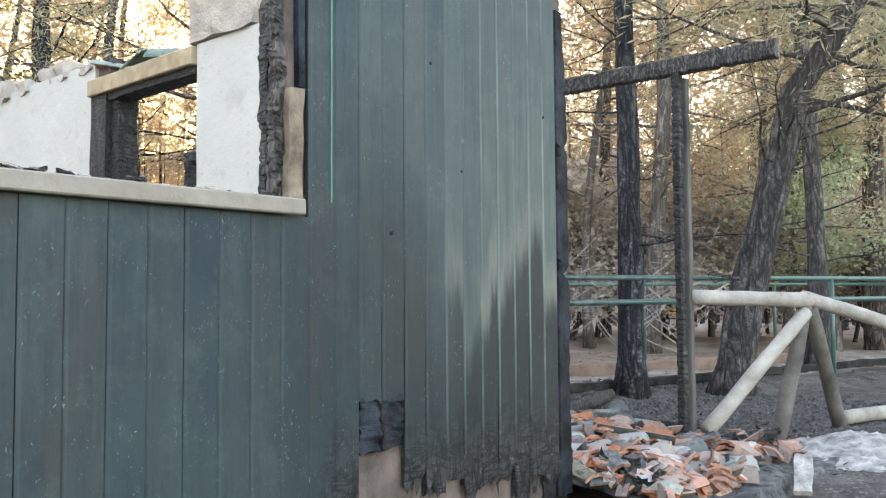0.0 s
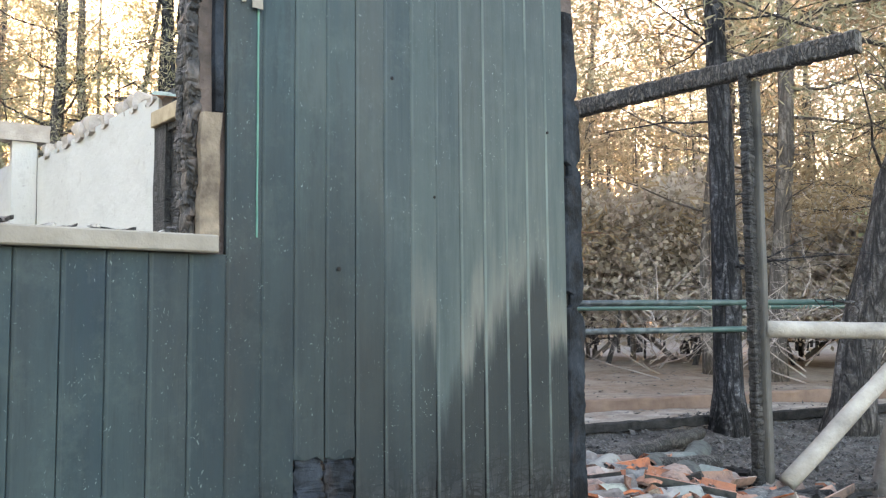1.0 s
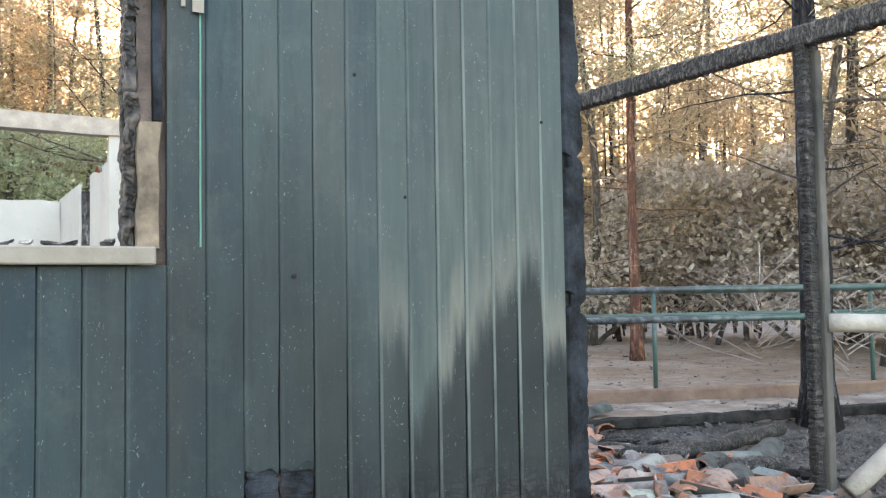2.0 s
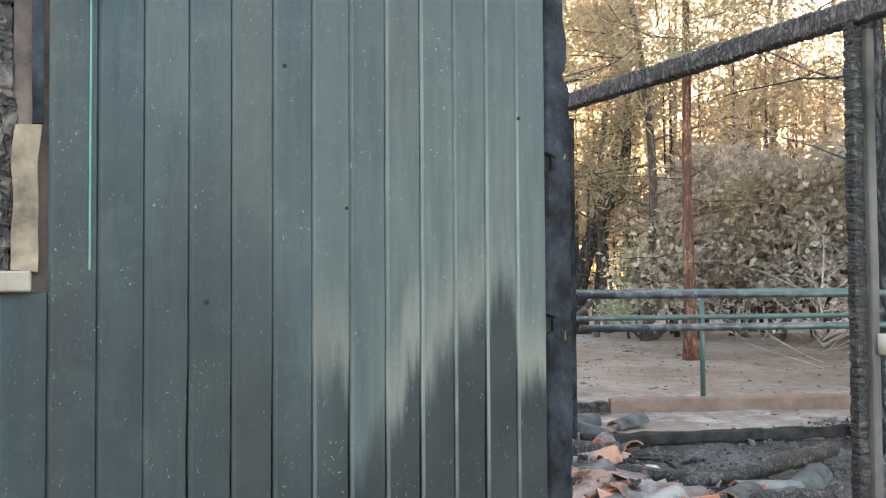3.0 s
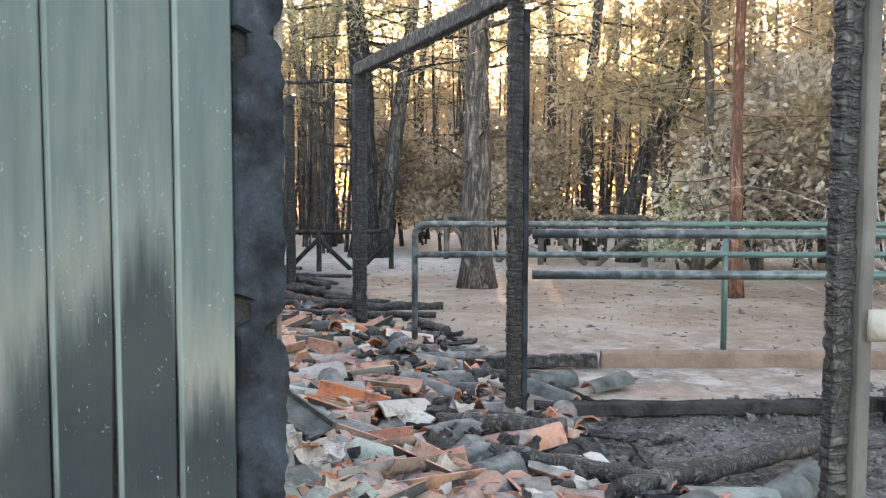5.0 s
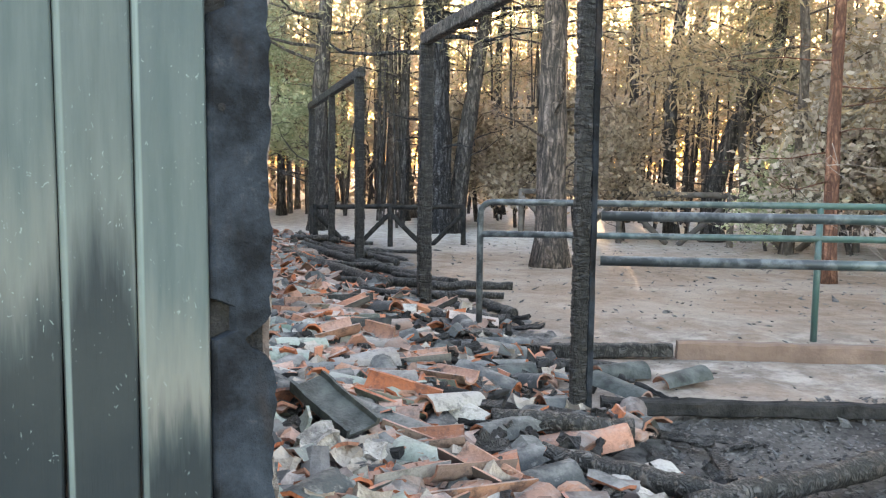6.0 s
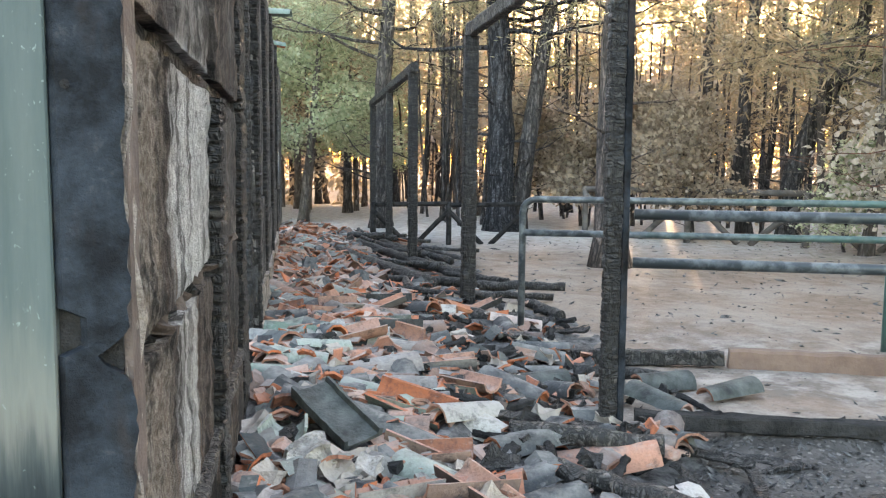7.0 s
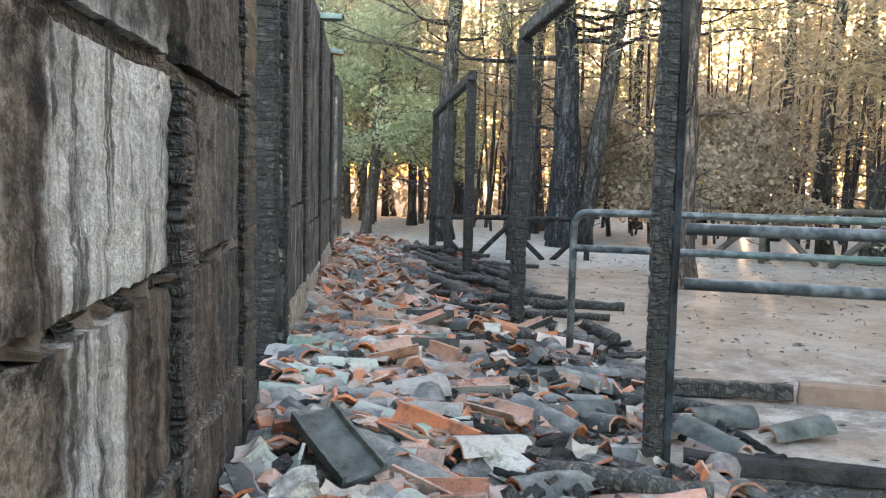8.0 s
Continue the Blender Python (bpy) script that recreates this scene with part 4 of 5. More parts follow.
        ob.scale, ob.rotation_euler = (s, s, s), (rnd.uniform(-0.5, 0.5), rnd.uniform(-0.5, 0.5), rnd.uniform(0, 6.28))


build_rubble()


def lone_tile(label, at, turn, material_, scale=1.0, whole=True, arc=2.6, length=0.42, seed=4, inside=None):
    t = tagged(new("roof_tile", tile_mesh(seed, material_, inside or TILE_CLAY, whole=whole, length=length, arc=arc, seg=9)), label, "roof tile", "loose roof tiles")
    t.location, t.rotation_euler, t.scale = at, [radians(a) for a in turn], (scale,) * 3
    return t


SOOT_TILE = mat_plain("sooty_tile", (0.014, 0.017, 0.018), (0.105, 0.118, 0.112), 0.7, 9.0, 0.006)
GREEN_TILE = mat_tile("green_tile", ((0.11, 0.16, 0.13), (0.24, 0.30, 0.255), (0.15, 0.20, 0.17), (0.33, 0.37, 0.32)), False, 0.5)
bm = bmesh.new()
prof = [(-0.095, 0.0), (-0.095, 0.045), (-0.080, 0.048), (-0.074, 0.016), (0.0, 0.010), (0.074, 0.016), (0.080, 0.040), (0.095, 0.036), (0.095, 0.0), (0.0, -0.006)]
rings = []
for k in range(13):
    s = -0.20 + 0.40 * k / 12
    step = 0.008 if k > 9 else 0.0
    rings.append([bm.verts.new(Vector((x, s + 0.012 * noise.noise(Vector((x * 30, k, 0))) * (k in (0, 12)), z + (step if 0 < j < 8 else 0))) + noise.noise_vector(Vector((x * 25, s * 25, z * 25))) * 0.003) for j, (x, z) in enumerate(prof)])
for a, b_ in zip(rings, rings[1:]):
    for k in range(10):
        bm.faces.new((a[k], a[(k + 1) % 10], b_[(k + 1) % 10], b_[k]))
bm.faces.new(rings[0])
bm.faces.new(rings[-1][::-1])
propped = tagged(part("roof_tile", bm, SOOT_TILE), "sooty green channel tile with raised rims propped on the rubble", "roof tile", "loose roof tiles")
propped.location, propped.rotation_euler = (0.405, 2.16, 0.365), (radians(20), radians(-8), radians(30))
lone_tile("half-round green roof tile lying on its back in the rubble", (0.20, 2.04, 0.34), (2, 180, 172), GREEN_TILE, 0.95, arc=3.0, length=0.17, inside=GREEN_TILE)
for (x, y, z), a in (((0.42, 5.0, 0.30), 75), ((0.95, 5.3, 0.26), 95), ((0.80, 5.0, 0.28), 60), ((0.30, 4.4, 0.31), 100)):
    lone_tile("green-glazed curved roof tile lying on the heap", (x, y, z), (3, 8, a), GREEN_TILE)
for x, y, a in ((0.26, 3.35, 78), (0.40, 3.62, 105), (0.22, 3.95, 84), (0.62, 2.72, 60), (0.16, 3.10, 96), (0.75, 1.75, 40), (0.95, 4.35, 100)):
    lone_tile("green-glazed curved roof tile lying on the heap", (x, y, heap(x, y) + swell(x, y) + 0.065), (4, -6, a), GREEN_TILE, 0.8)
for at, turn in (((2.70, 3.06, 0.155), (2, 4, -74)), ((2.20, 2.92, 0.16), (6, 0, 28)), ((2.42, 3.32, 0.15), (-4, 20, -80)), ((2.50, 1.12, 0.13), (4, -6, -58)), ((2.26, 1.02, 0.14), (3, 4, -70)), ((1.74, 0.94, 0.18), (-6, 8, -66)), ((1.35, 0.42, 0.20), (8, 0, -50)), ((1.62, 3.30, 0.19), (0, 6, -84)), ((1.30, 3.10, 0.24), (-5, 0, -96))):
    lone_tile("sooty half-round roof tile with an orange broken edge", at, turn, SOOT_TILE, 0.88)
lone_tile("green-glazed roof tile left on the wall's edge", (0.02, 7.7, 2.96), (0, 0, 80), GREEN_TILE, inside=GREEN_TILE)
lone_tile("green-glazed roof tile left on the wall's edge", (-0.06, 10.2, 2.99), (6, 0, 95), GREEN_TILE)
for at, turn, inside in (((-0.10, 3.30, 2.83), (5, -6, 12), GREEN_TILE), ((-0.13, 3.72, 2.84), (-7, 10, -14), GREEN_TILE), ((-0.08, 4.10, 2.86), (4, 16, 52), TILE_CLAY)):
    lone_tile("green-glazed roof tile lying loose on the wall top", at, turn, GREEN_TILE, 1.0, seed=8, inside=inside)


def build_brick():
    b = thing("hollow_brick", "orange hollow clay brick lying on the rubble", "brick", (1.40, 5.32, 0.14))
    bm = bmesh.new()
    for k in range(4):
        box(bm, -0.15, 0.15, -0.06, 0.06, -0.05 + 0.03 * k, -0.042 + 0.03 * k)
    for k in range(4):
        box(bm, -0.15, 0.15, -0.06 + 0.0373 * k, -0.052 + 0.0373 * k, -0.042, 0.040)
    part("body", bm, BRICK, b)
    b.rotation_euler = (0.12, 0.05, radians(-28))
    for k, (x, y, a) in enumerate(((1.62, 5.55, 20), (1.45, 5.75, 70), (0.9, 8.2, 40))):
        c = copy_thing(b, pose(x, y, 0.18, 15, 20, a))
        tagged(c, "orange hollow clay brick lying on the rubble", "brick", "hollow bricks")
    for x, y, a, s in ((0.28, 1.72, 20, 0.7), (0.50, 1.70, 65, 0.5), (0.5, 4.2, 30, 0.8), (0.42, 3.75, 80, 0.7)):
        bm = bmesh.new()
        box(bm, -0.11, 0.11, -0.08, 0.08, -0.05, 0.05, 5, 0.05)
        c = tagged(new("mortar_block", mesh_of("mortar_block", bm, PALE_ASH)), "pale lump of broken masonry in the rubble", "debris", "lumps of masonry")
        c.location, c.rotation_euler, c.scale = (x, y, heap(x, y) + 0.05), (0.2, -0.2, radians(a)), (s, s, s)


build_brick()


# ---- porch posts and beams ----
def build_porch():
    rnd = random.Random(8)
    for k, (y, top, w) in enumerate(((0.24, 2.50, 0.10), (2.59, 2.49, 0.088), (5.97, 2.52, 0.125), (9.6, 2.58, 0.125), (12.3, 2.55, 0.11), (15.2, 2.52, 0.12))):
        p = thing("porch_post", "charred squared porch post standing in rubble", "post", (1.77, y, 0), "porch posts")
        bm = bmesh.new()
        if k == 0:
            w = 0.078
        hew(bm, (rnd.uniform(-0.01, 0.01), 0, -0.1), (0, 0, top), w, w * (0.70 if k < 2 else 0.95), 300, 0.006, 16, 0.0, 0.017)
        part("timber", bm, CHAR, p)
        if k == 0:
            bm = bmesh.new()
            hew(bm, (0.066, -0.012, 0.0), (0.064, -0.012, 2.47), 0.052, 0.070, 20, 0.003, 5)
            part("plank", bm, mat_plain("smoked_grey_plank", (0.022, 0.022, 0.022), (0.115, 0.108, 0.10), 0.8, 2.0, 0.004), p, "smoke-greyed plank nailed to the post")
        if k == 1:
            bm = bmesh.new()
            hew(bm, (0.062, 0.0, 0.0), (0.060, 0.0, 2.45), 0.038, 0.066, 20, 0.004, 6)
            part("plank", bm, CHAR_BLUE, p, "blackened plank nailed to the post")
    for a, b_, w, h in (((1.77, -0.42, 2.545), (1.77, 6.05, 2.575), 0.085, 0.115), ((1.77, 9.45, 2.64), (1.77, 15.5, 2.585), 0.10, 0.12)):
        t = thing("porch_beam", "charred roof beam resting on the porch posts", "beam", (0, 0, 0), "porch beams")
        bm = bmesh.new()
        hew(bm, a, b_, w, h, 480 if a[1] < 0 else 300, 0.006, 12, 0.0, 0.010)
        part("timber", bm, CHAR_BEAM if a[1] < 0 else CHAR, t)


build_porch()


# ---- pipe rails beside the path ----
def rail_frame(label, start, slope, length, zs, posts, bend):
    r = thing("pipe_railing", label, "railing", (0, 0, 0), "pipe railings")
    sx, sy = start
    d = Vector((1, slope, 0)).normalized()
    o = Vector((sx, sy, 0))
    for j, z in enumerate(zs):
        bm = bmesh.new()
        if bend and j == 0:
            pts = [o + Vector((0, 0, 0.0)), o + Vector((0, 0, z - 0.10))] + [o + d * (0.10 - 0.10 * math.cos(a)) + Vector((0, 0, z - 0.10 + 0.10 * math.sin(a))) for a in (0.4, 0.8, 1.2, 1.57)]
            pts += [o + d * (0.4 + (length - 0.4) * k / 6) + Vector((0, 0, z)) for k in range(7)]
        else:
            pts = [o + d * (length * k / 6) + Vector((0, 0, z)) for k in range(7)]
        tube(bm, pts, [0.027] * len(pts), 12)
        part("pipe", bm, PIPE, r, "", True)
    for s in posts:
        bm = bmesh.new()
        p = o + d * s
        tube(bm, [p + Vector((0, 0.0, -0.05)), p + Vector((0, 0, zs[0] - 0.01))], [0.026, 0.026], 12)
        part("upright", bm, PIPE, r, "", True)


rail_frame("green pipe railing bent down at its blackened end", (1.99, 5.0), -0.35, 11.0, (1.15, 0.89), (2.68, 5.4, 8.1), True)
rail_frame("green pipe railing with a fire-blackened end", (1.86, 2.53), -0.38, 10.5, (1.185, 0.95), (5.2, 7.9), False)


# ---- kerb boards ----
def kerb(label, a, b_, w, h, material_, mid=None):
    k = thing("kerb_board", label, "kerb", (0, 0, 0), "kerb boards")
    bm = bmesh.new()
    hew(bm, a, b_, w, h, 60, 0.016, 7)
    part("timber", bm, material_, k)


kerb("brown squared kerb timber along the sandy path", (3.12, 3.84, 0.115), (9.5, 1.41, 0.11), 0.09, 0.16, KERB_BROWN)
kerb("charred end of a kerb timber", (1.9, 4.27, 0.09), (3.08, 3.82, 0.13), 0.09, 0.10, CHAR_LYING)
kerb("blackened kerb timber half sunk in ash", (1.95, 2.66, 0.125), (9.0, 0.40, 0.13), 0.08, 0.085, KERB_BLACK)


# ---- log fence by the first post ----
def log(label, a, b_, ra, rb, material_, group="fallen burnt timbers", name="burnt_log", category="log", n=26, rough=0.022):
    t = thing(name, label, category, (0, 0, 0), group)
    bm = bmesh.new()
    tube(bm, between(a, b_, n), [ra + (rb - ra) * i / n for i in range(n + 1)], 12, rough, 6.0)
    part("timber", bm, material_, t, "", True)
    return t


def build_log_fence():
    f = thing("log_fence", "bleached round-log fence with slanting braces, partly burnt", "fence", (0, 0, 0))
    J = (2.75, -0.27, 0.98)
    for name, a, b_, ra, rb, mt in (("rail", (1.84, 0.20, 1.01), J, 0.050, 0.053, LOG), ("rail", (2.71, -0.24, 1.00), (3.9, -0.90, 0.66), 0.050, 0.050, LOG),
                                    ("brace", (1.87, 0.13, 0.13), (2.70, -0.26, 0.90), 0.052, 0.05, LOG), ("post", (2.45, -0.12, -0.02), (2.73, -0.25, 0.95), 0.055, 0.05, LOG_DARK),
                                    ("brace", (3.45, -0.26, -0.02), (2.78, -0.27, 0.92), 0.055, 0.05, LOG_DARK), ("ground_rail", (3.5, -0.28, 0.07), (5.2, -0.9, 0.08), 0.055, 0.055, LOG)):
        bm = bmesh.new()
        tube(bm, between(a, b_, 10), [ra + (rb - ra) * i / 10 for i in range(11)], 12, 0.008, 5.0)
        part(name, bm, mt, f, "", True)


build_log_fence()

for label, a, b_, ra, rb, mt in (
        ("ash-grey plank lying across the rubble", (0.80, 10.0, 0.22), (1.60, 7.0, 0.20), 0.09, 0.08, CHAR_GREY),
        ("charred log lying at the edge of the clearing", (1.45, 5.75, 0.13), (2.32, 5.18, 0.10), 0.075, 0.08, CHAR_LYING),
        ("charred log lying at the edge of the clearing", (1.55, 6.3, 0.12), (2.2, 5.9, 0.10), 0.06, 0.06, CHAR_LYING),
        ("charred log lying on the sand", (1.95, 7.55, 0.11), (3.10, 7.24, 0.10), 0.05, 0.06, CHAR_LYING),
        ("charred log half buried in tiles", (1.30, 1.90, 0.17), (1.92, 1.30, 0.13), 0.05, 0.045, CHAR_GREY),
        ("long charred log lying on the ash", (1.66, 1.30, 0.13), (3.40, 1.70, 0.10), 0.055, 0.06, CHAR_GREY),
        ("short burnt beam lying on the tiles", (1.20, 2.30, 0.22), (1.85, 2.10, 0.18), 0.04, 0.045, CHAR_GREY),
        ("burnt log lying beside the path", (2.0, 3.75, 0.12), (2.5, 3.5, 0.11), 0.04, 0.04, CHAR_LYING),
        ("charred beam lying on the ash", (1.00, 1.14, 0.17), (2.16, 0.76, 0.13), 0.055, 0.055, CHAR_GREY),
        ("burnt beam lying in the rubble", (1.5, 8.2, 0.15), (2.0, 6.6, 0.12), 0.06, 0.06, CHAR_LYING),
        ("burnt beam lying in the rubble", (1.2, 11.4, 0.2), (2.0, 8.8, 0.13), 0.06, 0.06, CHAR_LYING),
        ("burnt beam lying in the rubble", (1.6, 11.9, 0.16), (2.3, 9.6, 0.12), 0.06, 0.05, CHAR_LYING),
        ("burnt beam lying in the rubble", (0.9, 12.6, 0.22), (1.9, 10.4, 0.16), 0.05, 0.05, CHAR_LYING),
        ("burnt beam lying in the rubble", (1.8, 9.4, 0.12), (2.5, 7.7, 0.10), 0.05, 0.05, CHAR_LYING)):
    log(label, a, b_, ra, rb, mt)


def build_burnt_pile():
    """Roof timbers burnt down beside the posts."""
    rnd = random.Random(31)
    for k in range(20):
        x, y = rnd.uniform(1.3, 2.5), rnd.uniform(5.9, 13.2)
        a = math.radians(rnd.choice((105, 120, 150, 95)) + rnd.uniform(-14, 14))
        ln = rnd.uniform(0.5, 1.5)
        d = Vector((math.cos(a), math.sin(a), rnd.uniform(-0.04, 0.04))) * ln / 2
        p = Vector((x, y, heap(x, y) + 0.07 + rnd.uniform(0, 0.05)))
        r = rnd.uniform(0.030, 0.055)
        log("charred roof timber lying in the burnt pile", p - d, p + d, r, r * rnd.uniform(0.7, 1.0), CHAR_LYING if k % 4 else CHAR_GREY, rough=0.018)


build_burnt_pile()


def build_litter():
    """Charred scraps strewn on the ash and sand."""
    rnd = random.Random(5)
    V, F = [], []
    for k in range(6500):
        x, y = rnd.uniform(1.5, 8.0), rnd.uniform(-1.5, 9.0)
        if k > 700:
            x, y = 1.9 + 3.2 * rnd.random(), rnd.uniform(-1.4, 2.6)
        s = rnd.uniform(0.004, 0.015) * (0.6 if y > 2.8 else 1) * (2.0 if k % 40 == 0 else 1)
        m = Matrix.LocRotScale((x, y, swell(x, y) + s * 0.3), Euler((rnd.uniform(0, 1), rnd.uniform(0, 1), rnd.uniform(0, 6))), Vector((s * rnd.uniform(1, 3.5), s, s * 0.6)))
        o = len(V)
        V += [tuple(m @ Vector(q)) for q in ((-1, 0, 0), (1, 0, 0), (0, -1, 0), (0, 1, 0), (0, 0, -1), (0, 0, 1))]
        F += [(o + a, o + b_, o + c) for a, b_, c in ((0, 2, 5), (2, 1, 5), (1, 3, 5), (3, 0, 5), (2, 0, 4), (1, 2, 4), (3, 1, 4), (0, 3, 4))]
    for k in range(800):
        x, y = rnd.uniform(2.2, 10.0), rnd.uniform(3.0, 13.0)
        s = rnd.uniform(0.006, 0.020) * (2.2 if k % 50 == 0 else 1)
        m = Matrix.LocRotScale((x, y, swell(x, y) + s * 0.2), Euler((rnd.uniform(0, 0.4), rnd.uniform(0, 0.4), rnd.uniform(0, 6))), Vector((s * rnd.uniform(1, 4.5), s, s * 0.5)))
        o = len(V)
        V += [tuple(m @ Vector(q)) for q in ((-1, 0, 0), (1, 0, 0), (0, -1, 0), (0, 1, 0), (0, 0, -1), (0, 0, 1))]
        F += [(o + a, o + b_, o + c) for a, b_, c in ((0, 2, 5), (2, 1, 5), (1, 3, 5), (3, 0, 5), (2, 0, 4), (1, 2, 4), (3, 1, 4), (0, 3, 4))]
    o = from_arrays("charred_litter", V, F, ASH)
    tagged(o, "charred scraps and cinders strewn over the ground", "debris", kind="stuff")


build_litter()

bm = bmesh.new()
bmesh.ops.create_grid(bm, x_segments=40, y_segments=40, size=1.0)
for v in bm.verts:
    r = v.co.length
    v.co = Vector((2.50 + v.co.x * 0.8, -0.70 + v.co.y * 0.55, swell(2.50 + v.co.x * 0.8, -0.70 + v.co.y * 0.55) + 0.10 * max(0, 1 - r * r) - 0.03 + 0.03 * noise.noise(v.co * 6) + 0.02 * noise.noise(v.co * 17)))
tagged(part("ash_mound", bm, PALE_ASH, None, "", True), "low heap of pale ash beside the log fence", "ash heap")
bm = bmesh.new()
hew(bm, (1.00, -0.74, 0.02), (1.22, -0.68, 0.17), 0.09, 0.03, 10, 0.006, 8)
tagged(part("white_plank", bm, PALE_ASH), "short ash-white plank stuck in the rubble", "plank")


# ---- fences at the edge of the wood ----
def brace_fence(label, a, b_, bays, h, r, material_, skip=()):
    f = thing("wooden_fence", label, "fence", (0, 0, 0), "fences at the wood's edge")
    a, b_ = Vector((*a, 0)), Vector((*b_, 0))
    for k in range(bays + 1):
        p = a.lerp(b_, k / bays)
        bm = bmesh.new()
        tube(bm, between(p + Vector((0, 0, -0.1)), p + Vector((0, 0, h + 0.05)), 4), [r] * 5, 8, 0.008)
        part("post", bm, material_, f, "", True)
        if k == bays:
            break
        q = a.lerp(b_, (k + 1) / bays)
        for s, t in ((p + Vector((0, 0, h)), q + Vector((0, 0, h + 0.02))), (p + Vector((0, 0, h - 0.1)), p.lerp(q, 0.45) + Vector((0, 0, 0.05))), (q + Vector((0, 0, h - 0.1)), p.lerp(q, 0.55) + Vector((0, 0, 0.05)))):
            bm = bmesh.new()
            tube(bm, between(s, t, 6), [r * 0.9] * 7, 8, 0.010)
            part("rail", bm, material_, f, "", True)


brace_fence("charred round-log fence with slanting braces by the porch", (1.55, 12.75), (4.05, 12.35), 2, 0.72, 0.045, KERB_BLACK)
brace_fence("smoked round-log fence with slanting braces before the wood", (5.8, 14.2), (13.0, 7.2), 5, 0.95, 0.06, LOG_DARK)
brace_fence("smoked round-log fence with slanting braces before the wood", (13.0, 7.2), (16, 1), 3, 0.95, 0.06, LOG_DARK)


# ---- trees ----
def limb(bm, rnd, p, d, ln, r, tips, depth):
    """A crooked limb with side twigs; tips gathers where needles grow."""
    line, q, n = [p.copy()], p.copy(), 5
    for s in range(n):
        q = q + d * ln / n
        d = (d + Vector((rnd.uniform(-0.35, 0.35), rnd.uniform(-0.35, 0.35), rnd.uniform(-0.2, 0.28)))).normalized()
        line.append(q.copy())
        if s >= 1:
            tips.append((q.copy(), 0.30 + 0.25 * rnd.random()))
            for _ in range(2):
                e = q + Vector((rnd.uniform(-1, 1), rnd.uniform(-1, 1), rnd.uniform(-0.4, 0.5))) * ln * 0.30
                tube(bm, [q, q.lerp(e, 0.5) + Vector((0, 0, rnd.uniform(-0.06, 0.08))), e], [r * 0.30, r * 0.2, 0.003], 3, caps=False)
                tips.append((e, 0.28 + 0.25 * rnd.random()))
    tube(bm, line, [r * (1 - 0.85 * i / n) for i in range(n + 1)], 5, caps=False)


def build_trunk(seed, height, r0, bend, material_, limbs, start, spine=None, dead=5):
    rnd = random.Random(seed)
    bm = bmesh.new()
    n = 18
    dx, dy = rnd.uniform(-1, 1), rnd.uniform(-1, 1)
    pts, rad = [], []
    for i in range(n + 1):
        t = i / n
        if spine:
            k = t * (len(spine) - 1)
            j = min(len(spine) - 2, int(k))
            c = Vector(spine[j]).lerp(Vector(spine[j + 1]), k - j)
        else:
            c = Vector((bend * dx * t * t + 0.16 * math.sin(t * 6 + seed), bend * dy * t * t + 0.16 * math.sin(t * 5 + 2 * seed), height * t - 0.1))
        pts.append(c)
        rad.append(r0 * (1 - 0.72 * t) * (1.0 + 0.4 * max(0, 0.04 - t) / 0.04))
    tube(bm, pts, rad, 14, r0 * 0.20, 5.0)
    tips = []
    for k in range(limbs + dead):
        t = start + (0.98 - start) * (k - dead + rnd.random()) / limbs if k >= dead else rnd.uniform(0.12, start)
        i = min(n - 1, int(t * n))
        p = pts[i].lerp(pts[i + 1], t * n - i)
        a = rnd.uniform(0, 6.28)
        ln = height * 0.27 * (1.15 - t) / (1.15 - start) * rnd.uniform(0.5, 1.2) + 0.4 if k >= dead else rnd.uniform(0.5, 1.6)
        limb(bm, rnd, p, Vector((math.cos(a), math.sin(a), rnd.uniform(-0.15, 0.5))), ln, max(0.012, rad[i] * (0.26 if k >= dead else 0.12)), tips if k >= dead else [], 0)
    return mesh_of("trunk", bm, material_, True), tips


def build_crown(seed, tips, per, size, spread, material_, wide=0.3):
    """Many small leaf blades gathered in clumps round the twigs."""
    rng = np.random.default_rng(seed)
    c = np.array([tuple(p) for p, _ in tips])
    rad = np.array([r for _, r in tips]) * rng.uniform(0.6, 1.2, len(tips))
    n = len(tips) * per
    idx = np.repeat(np.arange(len(tips)), per)
    off = rng.normal(0, 1, (n, 3)) * (rad[idx] * spread)[:, None] * np.array([1, 1, 0.55])
    pos = c[idx] + off
    d = off / (np.linalg.norm(off, axis=1)[:, None] + 1e-6) + rng.normal(0, 0.7, (n, 3))
    d /= np.linalg.norm(d, axis=1)[:, None]
    w = np.cross(d, rng.normal(0, 1, (n, 3)))
    w /= np.linalg.norm(w, axis=1)[:, None] + 1e-6
    ln = (size * rng.uniform(0.5, 1.3, n))[:, None]
    v = np.stack([pos, pos + d * ln * 0.5 - w * ln * wide * 0.5, pos + d * ln, pos + d * ln * 0.5 + w * ln * wide * 0.5], 1).reshape(-1, 3)
    me = bpy.data.meshes.new("crown")
    me.from_pydata(v.tolist(), [], [(4 * i, 4 * i + 1, 4 * i + 2, 4 * i + 3) for i in range(n)])
    me.materials.append(material_)
    return me


def make_tree(name, label, trunk, crown, at, turn=0.0, scale=1.0, lean=(0, 0), group="", category="tree"):
    tr = thing(name, label, category, (at[0], at[1], swell(*at) - 0.03), group)
    tr.rotation_euler = (radians(lean[0]), radians(lean[1]), turn)
    tr.scale = (scale, scale, scale)
    a = new("trunk", trunk)
    a.parent = tr
    if crown is not None:
        b_ = new("crown", crown)
        b_.parent = tr
    return tr


